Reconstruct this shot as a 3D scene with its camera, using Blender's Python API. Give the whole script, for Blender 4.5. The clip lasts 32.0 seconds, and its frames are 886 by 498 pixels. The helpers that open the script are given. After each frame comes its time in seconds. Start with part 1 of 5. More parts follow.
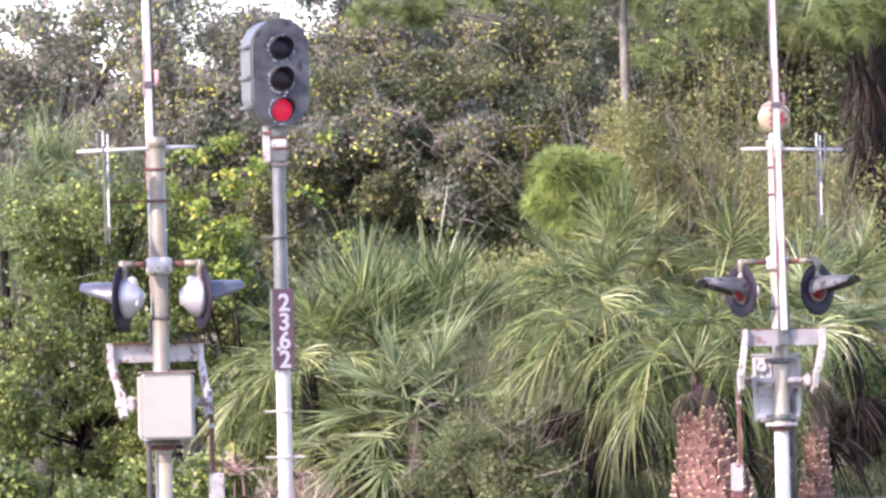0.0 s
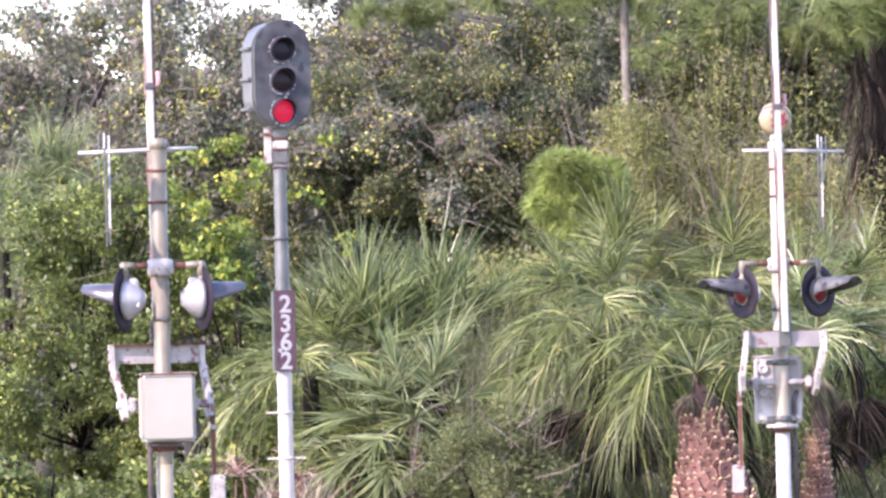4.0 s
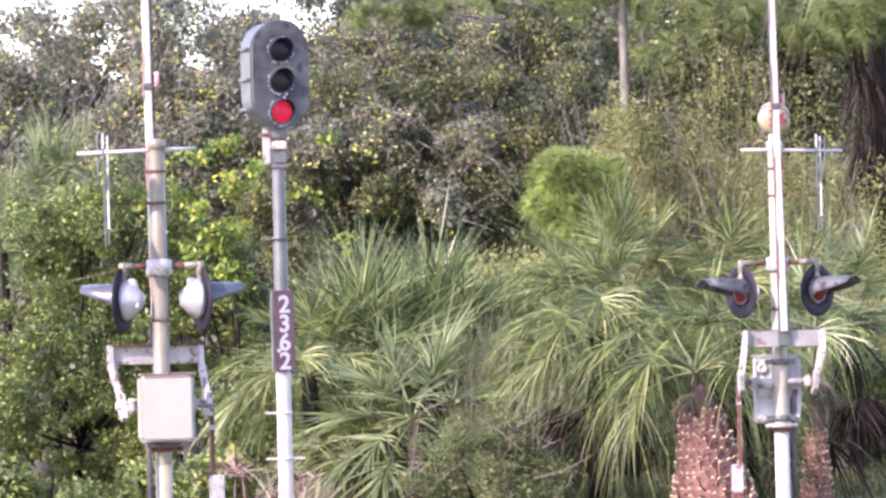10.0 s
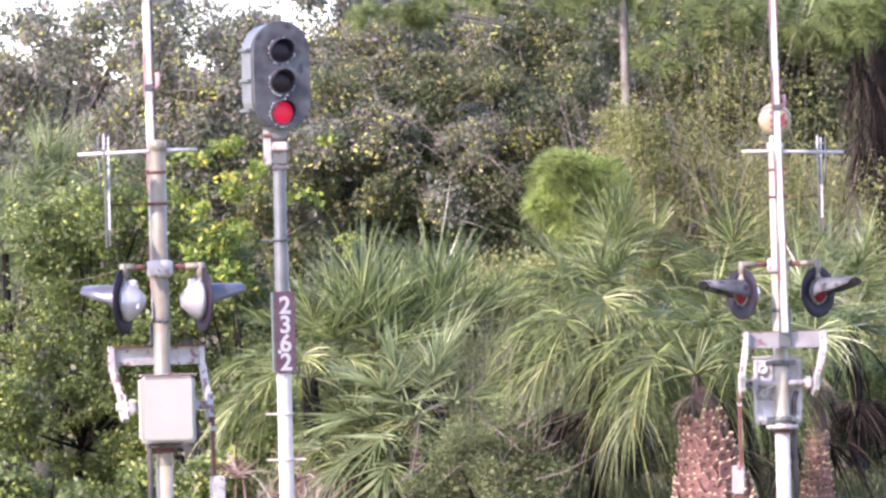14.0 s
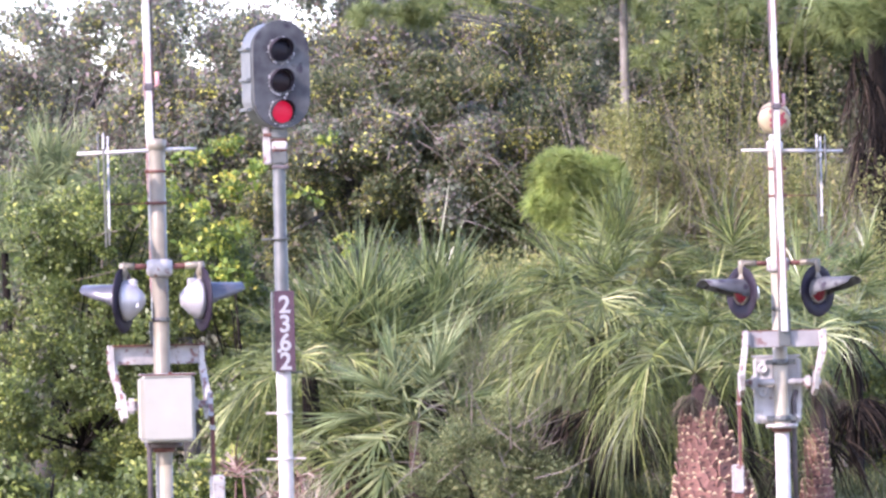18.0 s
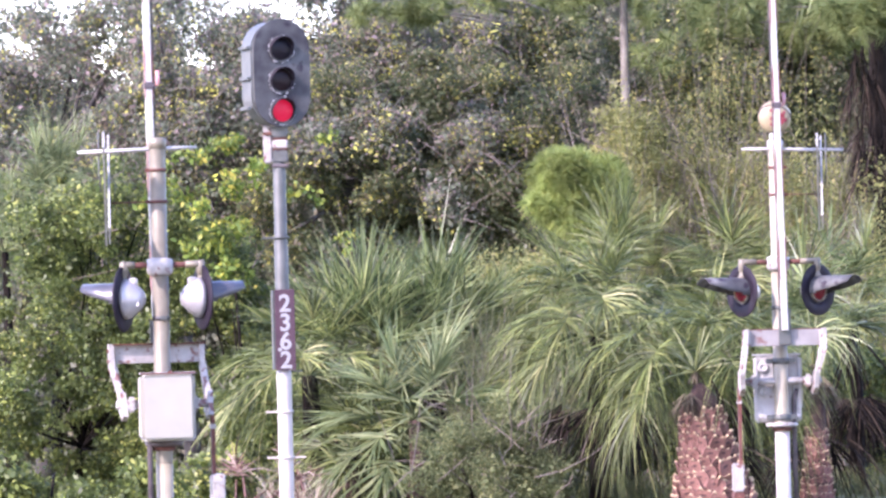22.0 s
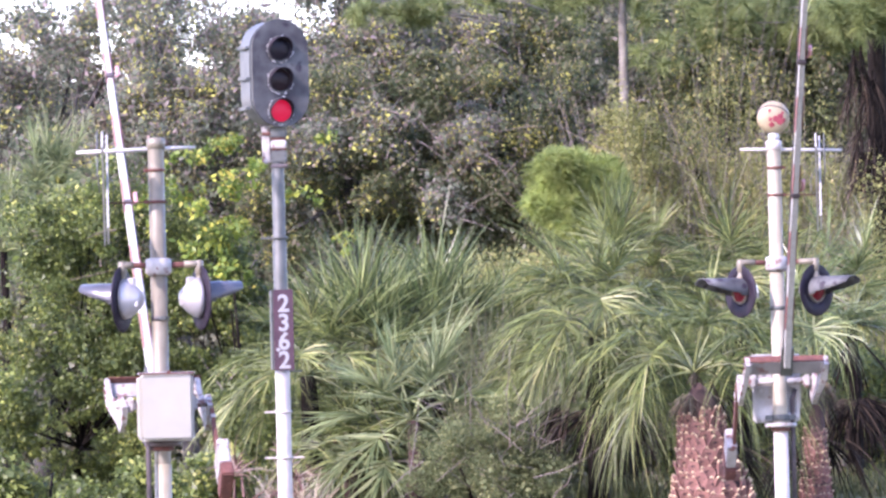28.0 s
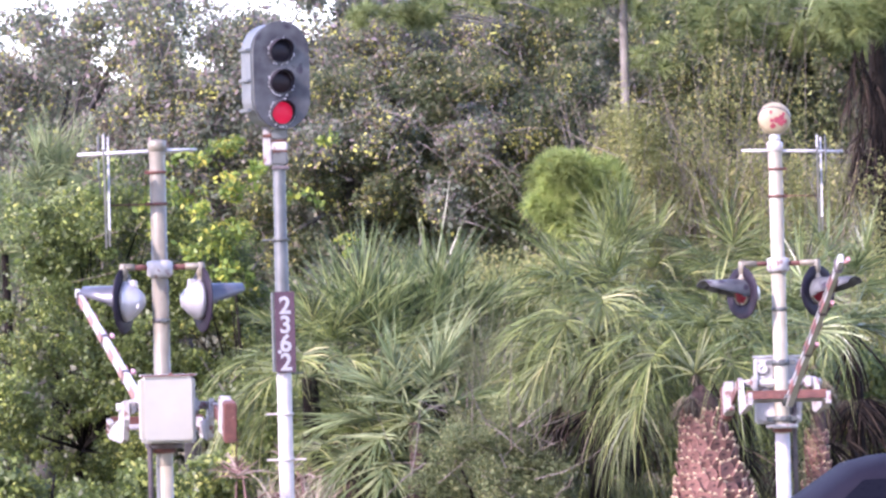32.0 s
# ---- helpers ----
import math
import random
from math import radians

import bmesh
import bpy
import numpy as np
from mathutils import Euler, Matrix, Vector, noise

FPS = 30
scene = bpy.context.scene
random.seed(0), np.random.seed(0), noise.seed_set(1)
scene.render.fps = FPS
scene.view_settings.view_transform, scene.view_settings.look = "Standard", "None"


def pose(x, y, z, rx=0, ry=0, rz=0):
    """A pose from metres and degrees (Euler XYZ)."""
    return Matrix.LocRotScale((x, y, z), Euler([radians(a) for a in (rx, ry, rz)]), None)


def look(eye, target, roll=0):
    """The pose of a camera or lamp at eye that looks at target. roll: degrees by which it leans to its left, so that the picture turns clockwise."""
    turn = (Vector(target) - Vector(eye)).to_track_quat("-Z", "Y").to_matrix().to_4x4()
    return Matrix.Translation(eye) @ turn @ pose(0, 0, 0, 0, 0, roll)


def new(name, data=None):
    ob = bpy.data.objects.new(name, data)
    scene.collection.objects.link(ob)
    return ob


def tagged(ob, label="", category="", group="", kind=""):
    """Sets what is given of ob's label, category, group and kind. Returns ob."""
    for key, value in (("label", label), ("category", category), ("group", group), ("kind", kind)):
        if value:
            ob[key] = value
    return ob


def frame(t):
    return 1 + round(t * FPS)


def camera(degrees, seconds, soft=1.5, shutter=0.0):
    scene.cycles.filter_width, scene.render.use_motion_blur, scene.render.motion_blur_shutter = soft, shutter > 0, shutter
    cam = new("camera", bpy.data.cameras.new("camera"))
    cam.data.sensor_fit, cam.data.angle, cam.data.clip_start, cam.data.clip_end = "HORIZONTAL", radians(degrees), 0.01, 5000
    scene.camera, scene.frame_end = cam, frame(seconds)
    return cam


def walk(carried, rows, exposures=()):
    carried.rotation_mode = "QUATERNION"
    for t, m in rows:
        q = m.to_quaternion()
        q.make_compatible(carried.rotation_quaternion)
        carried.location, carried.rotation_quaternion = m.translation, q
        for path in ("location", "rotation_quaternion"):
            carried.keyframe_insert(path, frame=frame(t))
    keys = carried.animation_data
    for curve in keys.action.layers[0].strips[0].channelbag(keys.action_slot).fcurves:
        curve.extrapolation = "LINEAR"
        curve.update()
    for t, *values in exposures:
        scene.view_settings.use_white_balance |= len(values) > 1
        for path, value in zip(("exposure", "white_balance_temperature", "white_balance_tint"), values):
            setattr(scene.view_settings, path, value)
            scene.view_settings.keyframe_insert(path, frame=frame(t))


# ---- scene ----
# ---- camera: a long lens on a support that trembles a little ----
cam = camera(9.0, 32.0, soft=2.6)
EYE = (0.0, 0.0, 1.6)
# seconds, yaw, pitch, roll
PATH = [
    (0.0, -0.0058, 0.9414, 1.342), (0.5, 0.0032, 0.9334, 1.404), (1.0, -0.0024, 0.9511, 1.391), (1.5, 0.0009, 0.9269, 1.408),
    (2.0, 0.0012, 0.9582, 1.474), (2.5, 0.0058, 0.9540, 1.415), (3.0, 0.0079, 0.9548, 1.353), (3.5, 0.0062, 0.9559, 1.323),
    (5.5, 0.0095, 0.9574, 1.330), (6.0, 0.0003, 0.9455, 1.460), (6.5, -0.0001, 0.9635, 1.365), (7.0, 0.0032, 0.9441, 1.387),
    (7.5, 0.0009, 0.9406, 1.409), (8.0, -0.0024, 0.9381, 1.410), (8.5, -0.0039, 0.9516, 1.415), (9.0, 0.0000, 0.9429, 1.413),
    (9.5, -0.0007, 0.9498, 1.436), (10.0, -0.0047, 0.9563, 1.425), (10.5, -0.0104, 0.9216, 1.382), (11.0, -0.0063, 0.9492, 1.410),
    (11.5, -0.0009, 0.9105, 1.381), (12.0, -0.0080, 0.9398, 1.402), (12.5, -0.0086, 0.9839, 1.456), (13.0, -0.0008, 0.9648, 1.396),
    (13.5, 0.0098, 0.9843, 1.437), (14.0, 0.0032, 0.9680, 1.387), (14.5, 0.0083, 0.9964, 1.426), (16.5, 0.0114, 0.9590, 1.404),
    (17.0, 0.0065, 0.9549, 1.412), (17.5, 0.0010, 0.9762, 1.435), (18.0, -0.0007, 0.9589, 1.412), (18.5, -0.0150, 0.9666, 1.444),
    (19.0, -0.0029, 0.9381, 1.473), (19.5, -0.0026, 0.9477, 1.338), (20.0, -0.0011, 0.9602, 1.509), (20.5, -0.0131, 0.9882, 1.306),
    (21.0, -0.0015, 0.9517, 1.405), (21.5, 0.0009, 0.9452, 1.425), (22.0, 0.0023, 0.9463, 1.397), (22.5, 0.0026, 0.9513, 1.438),
    (23.0, -0.0038, 0.9650, 1.444), (23.5, -0.0026, 0.9636, 1.354), (24.0, -0.0017, 0.9544, 1.386), (24.5, -0.0054, 0.9645, 1.418),
    (25.0, 0.0065, 0.9512, 1.381), (25.5, -0.0118, 0.9722, 1.438), (27.5, -0.0015, 0.9490, 1.435), (28.0, -0.0128, 0.9482, 1.372),
    (28.5, 0.0015, 0.9612, 1.355), (29.0, 0.0058, 0.9741, 1.414), (29.5, 0.0050, 0.9818, 1.436), (30.0, 0.0082, 0.9646, 1.411),
    (30.5, 0.0014, 0.9668, 1.302), (31.0, 0.0080, 0.9533, 1.396), (31.5, -0.0031, 0.9862, 1.475), (32.0, 0.0030, 0.9662, 1.462),
]
walk(cam, [(t, pose(*EYE, 90 + tilt, lean, yaw)) for t, yaw, tilt, lean in PATH],
     [(0, 2.51, 6470, 34), (12, 2.55, 6470, 34), (20, 2.55, 6170, 37), (28, 2.53, 6100, 40), (32, 2.55, 6080, 40)])

# ---- light: low sun from behind and left of the camera, clear sky ----
SUN = Vector((-0.62, -0.52, 0.58)).normalized()
world = bpy.data.worlds.new("sky")
scene.world = world
world.use_nodes = True
sky = world.node_tree.nodes.new("ShaderNodeTexSky")
sky.sky_type = "NISHITA"
sky.sun_disc = False
sky.dust_density, sky.ozone_density = 0.7, 1.3
sky.sun_elevation = math.asin(SUN.z)
sky.sun_rotation = math.atan2(SUN.x, SUN.y)
world.node_tree.links.new(sky.outputs[0], world.node_tree.nodes["Background"].inputs[0])
world.node_tree.nodes["Background"].inputs[1].default_value = 0.15
lamp = bpy.data.lights.new("sun", "SUN")
lamp.energy, lamp.angle, lamp.color = 2.0, radians(0.53), (1.0, 0.94, 0.84)
sun_lamp = new("sun", lamp)
sun_lamp.matrix_world = look((-20, -20, 30), Vector((-20, -20, 30)) - SUN)

GROUND = -0.3


# ---- materials ----
def nodes_of(name):
    m = bpy.data.materials.new(name)
    m.use_nodes = True
    return m, m.node_tree.nodes, m.node_tree.links, m.node_tree.nodes["Principled BSDF"]


def ramp_node(n, stops):
    r = n.new("ShaderNodeValToRGB")
    while len(r.color_ramp.elements) < len(stops):
        r.color_ramp.elements.new(0.5)
    for e, (p, c) in zip(r.color_ramp.elements, stops):
        e.position, e.color = p, (*c, 1)
    return r


def surface(name, a, b, rough=0.5, metal=0.0, scale=8.0, bump=0.15, stain=None, stain_at=0.62, fine=90.0, spec=0.5):
    """Paint or metal with grain at two sizes, and stains of a second colour."""
    m, n, l, p = nodes_of(name)
    co = n.new("ShaderNodeTexCoord")
    big = n.new("ShaderNodeTexNoise")
    big.inputs["Scale"].default_value, big.inputs["Detail"].default_value = scale, 6
    small = n.new("ShaderNodeTexNoise")
    small.inputs["Scale"].default_value, small.inputs["Detail"].default_value = fine, 4
    for t in (big, small):
        l.new(co.outputs["Object"], t.inputs["Vector"])
    r = ramp_node(n, [(0.3, a), (0.7, b)])
    l.new(big.outputs[0], r.inputs[0])
    col = r.outputs[0]
    if stain:
        s = n.new("ShaderNodeTexNoise")
        s.inputs["Scale"].default_value, s.inputs["Detail"].default_value = scale * 1.7, 8
        l.new(co.outputs["Object"], s.inputs["Vector"])
        k = ramp_node(n, [(stain_at, (0, 0, 0)), (stain_at + 0.08, (1, 1, 1))])
        l.new(s.outputs[0], k.inputs[0])
        mix = n.new("ShaderNodeMixRGB")
        mix.inputs[2].default_value = (*stain, 1)
        l.new(k.outputs[0], mix.inputs[0])
        l.new(col, mix.inputs[1])
        col = mix.outputs[0]
    l.new(col, p.inputs["Base Color"])
    rr = n.new("ShaderNodeMapRange")
    rr.inputs["To Min"].default_value, rr.inputs["To Max"].default_value = max(0.03, rough - 0.12), min(1, rough + 0.12)
    l.new(small.outputs[0], rr.inputs[0])
    l.new(rr.outputs[0], p.inputs["Roughness"])
    p.inputs["Metallic"].default_value = metal
    p.inputs["Specular IOR Level"].default_value = spec
    b_ = n.new("ShaderNodeBump")
    b_.inputs["Strength"].default_value, b_.inputs["Distance"].default_value = bump, 0.01
    l.new(small.outputs[0], b_.inputs["Height"])
    l.new(b_.outputs[0], p.inputs["Normal"])
    return m


def leaf_mat(name, stops, rough=0.45, through_light=0.25, spec=0.22):
    """Foliage: colour differs leaf by leaf, some light comes through."""
    m, n, l, p = nodes_of(name)
    rnd = n.new("ShaderNodeNewGeometry").outputs["Random Per Island"]
    r = ramp_node(n, stops)
    co = n.new("ShaderNodeTexCoord")
    patch = n.new("ShaderNodeTexNoise")
    patch.inputs["Scale"].default_value, patch.inputs["Detail"].default_value = 0.9, 3
    l.new(co.outputs["Object"], patch.inputs["Vector"])
    shift = n.new("ShaderNodeMapRange")
    shift.inputs["From Min"].default_value, shift.inputs["From Max"].default_value = 0.3, 0.7
    shift.inputs["To Min"].default_value, shift.inputs["To Max"].default_value = -0.2, 0.14
    l.new(patch.outputs[0], shift.inputs[0])
    add = n.new("ShaderNodeMath")
    add.use_clamp = True
    l.new(rnd, add.inputs[0])
    l.new(shift.outputs[0], add.inputs[1])
    l.new(add.outputs[0], r.inputs[0])
    t = n.new("ShaderNodeTexNoise")
    t.inputs["Scale"].default_value, t.inputs["Detail"].default_value = 2.1, 5
    l.new(co.outputs["Object"], t.inputs["Vector"])
    br = n.new("ShaderNodeMapRange")
    br.inputs["From Min"].default_value, br.inputs["From Max"].default_value = 0.3, 0.7
    br.inputs["To Min"].default_value, br.inputs["To Max"].default_value = 0.62, 1.45
    l.new(t.outputs[0], br.inputs[0])
    mul = n.new("ShaderNodeVectorMath")
    mul.operation = "SCALE"
    l.new(r.outputs[0], mul.inputs[0])
    l.new(br.outputs[0], mul.inputs["Scale"])
    l.new(mul.outputs[0], p.inputs["Base Color"])
    p.inputs["Roughness"].default_value = rough
    p.inputs["Specular IOR Level"].default_value = spec
    tr = n.new("ShaderNodeBsdfTranslucent")
    l.new(mul.outputs[0], tr.inputs[0])
    mx = n.new("ShaderNodeMixShader")
    mx.inputs[0].default_value = through_light
    l.new(p.outputs[0], mx.inputs[1])
    l.new(tr.outputs[0], mx.inputs[2])
    l.new(mx.outputs[0], n["Material Output"].inputs[0])
    return m


GALV = surface("galvanised_steel", (0.052, 0.055, 0.052), (0.095, 0.098, 0.092), 0.5, 0.2, 5, 0.1, (0.035, 0.03, 0.035), 0.6)
SILVER = surface("dull_aluminium_paint", (0.115, 0.098, 0.07), (0.165, 0.145, 0.105), 0.5, 0.1, 7, 0.12, (0.12, 0.08, 0.055), 0.64)
WHITE = surface("white_paint", (0.30, 0.265, 0.25), (0.38, 0.345, 0.32), 0.45, 0, 6, 0.1, (0.28, 0.21, 0.185), 0.66)
BOXPAINT = surface("white_cabinet_paint", (0.24, 0.226, 0.19), (0.275, 0.26, 0.218), 0.45, 0, 4, 0.06, (0.215, 0.195, 0.165), 0.66)
WEATHERED = surface("chalky_white_paint_with_rust", (0.19, 0.177, 0.17), (0.33, 0.31, 0.295), 0.6, 0, 9, 0.2, (0.13, 0.06, 0.05), 0.56)
HOUSINGWHITE = surface("bright_aluminium", (0.27, 0.255, 0.265), (0.36, 0.345, 0.35), 0.4, 0.3, 8, 0.1)
MACHINE = surface("chalky_white_casting", (0.27, 0.256, 0.248), (0.38, 0.362, 0.348), 0.6, 0, 7, 0.2, (0.15, 0.09, 0.08), 0.66)
YOKEGREY = surface("dull_white_paint_on_steel", (0.14, 0.128, 0.128), (0.23, 0.213, 0.205), 0.6, 0, 5, 0.15, (0.12, 0.06, 0.055), 0.6)
# Lighter grey for the near visors, with the sun on them in the colour.
SUNLITVISOR = surface("sunlit_grey_visor_paint", (0.042, 0.041, 0.05), (0.07, 0.069, 0.08), 0.35, 0.1, 5, 0.05)
PALEMAST = surface("pale_mast_paint", (0.195, 0.172, 0.125), (0.26, 0.23, 0.172), 0.5, 0, 7, 0.12, (0.20, 0.14, 0.11), 0.66)
RUST = surface("rusty_red_steel", (0.065, 0.022, 0.017), (0.115, 0.040, 0.029), 0.85, 0, 18, 0.3, (0.24, 0.15, 0.12), 0.66)
DARKSTEEL = surface("dark_conduit", (0.05, 0.04, 0.045), (0.10, 0.08, 0.085), 0.6, 0.2, 12, 0.1)
BLACKPAINT = surface("faded_black_paint", (0.007, 0.004, 0.009), (0.016, 0.011, 0.02), 0.65, 0, 6, 0.12, spec=0.25)
GREYBLACK = surface("sun_bleached_black_paint", (0.015, 0.013, 0.018), (0.088, 0.09, 0.09), 0.65, 0, 4.2, 0.12, (0.018, 0.013, 0.022), 0.6, spec=0.3)
HOUSING = surface("grey_aluminium_housing", (0.085, 0.09, 0.088), (0.13, 0.135, 0.13), 0.5, 0.3, 6, 0.1)
PLATE = surface("dark_maroon_plate", (0.040, 0.014, 0.024), (0.06, 0.024, 0.035), 0.5, 0, 10, 0.05)
REFLECT = surface("white_reflective_sheet", (0.265, 0.255, 0.243), (0.335, 0.322, 0.305), 0.4, 0, 20, 0.05, (0.21, 0.185, 0.175), 0.7)
FIGUREWHITE = surface("aged_white_figures", (0.24, 0.23, 0.235), (0.30, 0.29, 0.29), 0.5, 0, 20, 0.05)
REDSHEET = surface("faded_red_reflective_sheet", (0.15, 0.045, 0.04), (0.20, 0.065, 0.055), 0.45, 0, 20, 0.05)
REDPAINT = surface("flaking_red_paint", (0.14, 0.012, 0.022), (0.22, 0.028, 0.04), 0.6, 0, 14, 0.1)
CREAM = surface("cream_bell_metal", (0.215, 0.17, 0.10), (0.275, 0.225, 0.14), 0.5, 0.1, 9, 0.05)
BARK = surface("grey_bark", (0.085, 0.075, 0.062), (0.16, 0.145, 0.12), 0.9, 0, 7, 0.8, (0.05, 0.042, 0.036), 0.6, 30)
TWIG = surface("pale_twig_bark", (0.11, 0.085, 0.075), (0.22, 0.18, 0.155), 0.85, 0, 4, 0.3)
# Two darker copies of the bark, with shade put into the colour.
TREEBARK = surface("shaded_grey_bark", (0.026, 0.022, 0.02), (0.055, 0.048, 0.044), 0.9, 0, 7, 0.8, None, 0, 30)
SHADEBARK = surface("shade_darkened_bark", (0.004, 0.003, 0.0025), (0.013, 0.010, 0.008), 0.95, 0, 7, 0.8, None, 0, 30, spec=0.1)
PALMBARK = surface("brown_palm_fibre", (0.035, 0.018, 0.015), (0.07, 0.038, 0.03), 0.95, 0, 12, 0.8, None, 0, 60)


def lens_mat(name, colour, glow=0.0):
    m, n, l, p = nodes_of(name)
    p.inputs["Base Color"].default_value = (*colour, 1)
    p.inputs["Roughness"].default_value = 0.3
    p.inputs["Specular IOR Level"].default_value = 0.15
    w_ = n.new("ShaderNodeTexWave")
    w_.inputs["Scale"].default_value = 30
    b_ = n.new("ShaderNodeBump")
    b_.inputs["Strength"].default_value = 0.2
    l.new(w_.outputs[0], b_.inputs["Height"])
    l.new(b_.outputs[0], p.inputs["Normal"])
    if glow:
        p.inputs["Emission Color"].default_value = (1.0, 0.02, 0.07, 1)
        p.inputs["Emission Strength"].default_value = glow
    return m


LIT_RED = lens_mat("lit_red_lens", (0.2, 0.008, 0.02), 0.075)
DARK_GREEN_LENS = lens_mat("unlit_green_lens", (0.008, 0.006, 0.010))
DARK_AMBER_LENS = lens_mat("unlit_amber_lens", (0.011, 0.006, 0.008))
RED_LENS = lens_mat("red_roundel", (0.07, 0.004, 0.010), 0.006)
SMALL_RED_LENS = lens_mat("arm_light_lens", (0.42, 0.22, 0.22))


def boot_mat():
    """Old leaf base: dark brown at the trunk, bleached where it was cut."""
    m = surface("palm_boot", (0.10, 0.042, 0.034), (0.21, 0.10, 0.078), 0.85, 0, 9, 0.5, (0.045, 0.02, 0.017), 0.56, 40)
    n, l = m.node_tree.nodes, m.node_tree.links
    p = n["Principled BSDF"]
    old = p.inputs["Base Color"].links[0].from_socket
    co = n.new("ShaderNodeTexCoord")
    sep = n.new("ShaderNodeSeparateXYZ")
    l.new(co.outputs["Object"], sep.inputs[0])
    k = ramp_node(n, [(0.082, (0, 0, 0)), (0.112, (1, 1, 1))])
    l.new(sep.outputs[2], k.inputs[0])
    mix = n.new("ShaderNodeMixRGB")
    mix.inputs[2].default_value = (0.46, 0.34, 0.21, 1)
    l.new(k.outputs[0], mix.inputs[0])
    l.new(old, mix.inputs[1])
    l.new(mix.outputs[0], p.inputs["Base Color"])
    return m


BOOT = boot_mat()
G = lambda *v: v
CANOPY = leaf_mat("canopy_leaf", [(0.0, G(0.09, 0.113, 0.075)), (0.4, G(0.138, 0.162, 0.105)), (0.62, G(0.185, 0.192, 0.135)), (0.78, G(0.235, 0.185, 0.185)), (0.87, G(0.29, 0.215, 0.20)), (0.93, G(0.36, 0.35, 0.10)), (1.0, G(0.60, 0.58, 0.14))], 0.5, 0.5, spec=0.3)
# Deeper canopy green; part of the crowns' inner shade is in the colour.
GREENSHADECANOPY = leaf_mat("green_canopy_leaf_with_shade", [(0.0, G(0.058, 0.078, 0.037)), (0.45, G(0.096, 0.12, 0.053)), (0.72, G(0.142, 0.158, 0.07)), (0.84, G(0.19, 0.148, 0.12)), (0.92, G(0.28, 0.27, 0.115)), (1.0, G(0.56, 0.53, 0.13))], 0.42, 0.6, spec=0.4)
BUSHLEAF = leaf_mat("shrub_leaf", [(0.0, G(0.058, 0.08, 0.027)), (0.5, G(0.105, 0.138, 0.042)), (0.84, G(0.165, 0.205, 0.053)), (0.94, G(0.30, 0.34, 0.08)), (1.0, G(0.49, 0.49, 0.14))], 0.42, 0.52, spec=0.4)
VINELEAF = leaf_mat("vine_leaf", [(0.0, G(0.075, 0.12, 0.03)), (0.55, G(0.16, 0.22, 0.045)), (0.88, G(0.33, 0.35, 0.06)), (1.0, G(0.50, 0.42, 0.09))], 0.4, 0.42)
OLIVE = leaf_mat("olive_leaf", [(0.0, G(0.13, 0.145, 0.055)), (0.5, G(0.215, 0.225, 0.08)), (0.85, G(0.31, 0.305, 0.105)), (1.0, G(0.44, 0.37, 0.16))], 0.55, 0.55)
GREYLEAF = leaf_mat("grey_green_leaf", [(0.0, G(0.092, 0.113, 0.05)), (0.6, G(0.148, 0.172, 0.078)), (1.0, G(0.29, 0.295, 0.135))], 0.7, 0.55)
PALMLEAF = leaf_mat("palm_leaf", [(0.0, G(0.04, 0.051, 0.019)), (0.35, G(0.08, 0.103, 0.034)), (0.7, G(0.14, 0.173, 0.052)), (0.92, G(0.245, 0.265, 0.086)), (1.0, G(0.37, 0.35, 0.16))], 0.42, 0.36, spec=0.3)
# Paler palm greens: backlight, haze and sun are put into the colour.
PALMLIT = leaf_mat("lit_palm_leaf", [(0.0, G(0.11, 0.145, 0.065)), (0.5, G(0.18, 0.225, 0.10)), (1.0, G(0.30, 0.32, 0.16))], 0.45, 0.45)
PALMDARK = leaf_mat("palm_leaf_deep_green", [(0.0, G(0.04, 0.058, 0.022)), (0.45, G(0.092, 0.125, 0.043)), (0.8, G(0.18, 0.22, 0.08)), (1.0, G(0.36, 0.38, 0.165))], 0.34, 0.34, spec=0.45)
PETIOLE = surface("palm_petiole", (0.10, 0.125, 0.045), (0.17, 0.18, 0.075), 0.5, 0, 5, 0.1)
YOUNGNEEDLE = leaf_mat("young_pine_needle", [(0.0, G(0.21, 0.27, 0.08)), (0.6, G(0.30, 0.365, 0.115)), (1.0, G(0.39, 0.43, 0.15))], 0.65, 0.62)
NEEDLE = leaf_mat("pine_needle", [(0.0, G(0.12, 0.155, 0.055)), (0.6, G(0.185, 0.225, 0.085)), (1.0, G(0.27, 0.30, 0.115))], 0.65, 0.5)
DRY = leaf_mat("dry_stalk", [(0.0, G(0.14, 0.10, 0.07)), (0.6, G(0.28, 0.22, 0.16)), (1.0, G(0.45, 0.38, 0.30))], 0.7, 0.15)
REDDRY = leaf_mat("dry_reddish_leaf", [(0.0, G(0.07, 0.032, 0.028)), (0.6, G(0.15, 0.085, 0.07)), (1.0, G(0.36, 0.28, 0.23))], 0.75, 0.15)
FIBRE = leaf_mat("palm_fibre_fringe", [(0.0, G(0.05, 0.04, 0.03)), (0.6, G(0.10, 0.08, 0.055)), (1.0, G(0.19, 0.16, 0.11))], 0.8, 0.2)
# Dead-leaf brown taken nearly to black: shade among the palms is in the colour.
DEADPALMSHADE = leaf_mat("dead_palm_leaf_with_shade", [(0.0, G(0.006, 0.005, 0.004)), (0.7, G(0.016, 0.012, 0.010)), (1.0, G(0.085, 0.062, 0.046))], 0.85, 0.1, spec=0.1)
# Far leaves paled: haze and light in the gaps are in the colour.
FARLEAF = leaf_mat("far_wood_leaf_with_haze", [(0.0, G(0.12, 0.125, 0.09)), (0.6, G(0.18, 0.185, 0.13)), (1.0, G(0.28, 0.25, 0.17))], 0.5, 0.5)
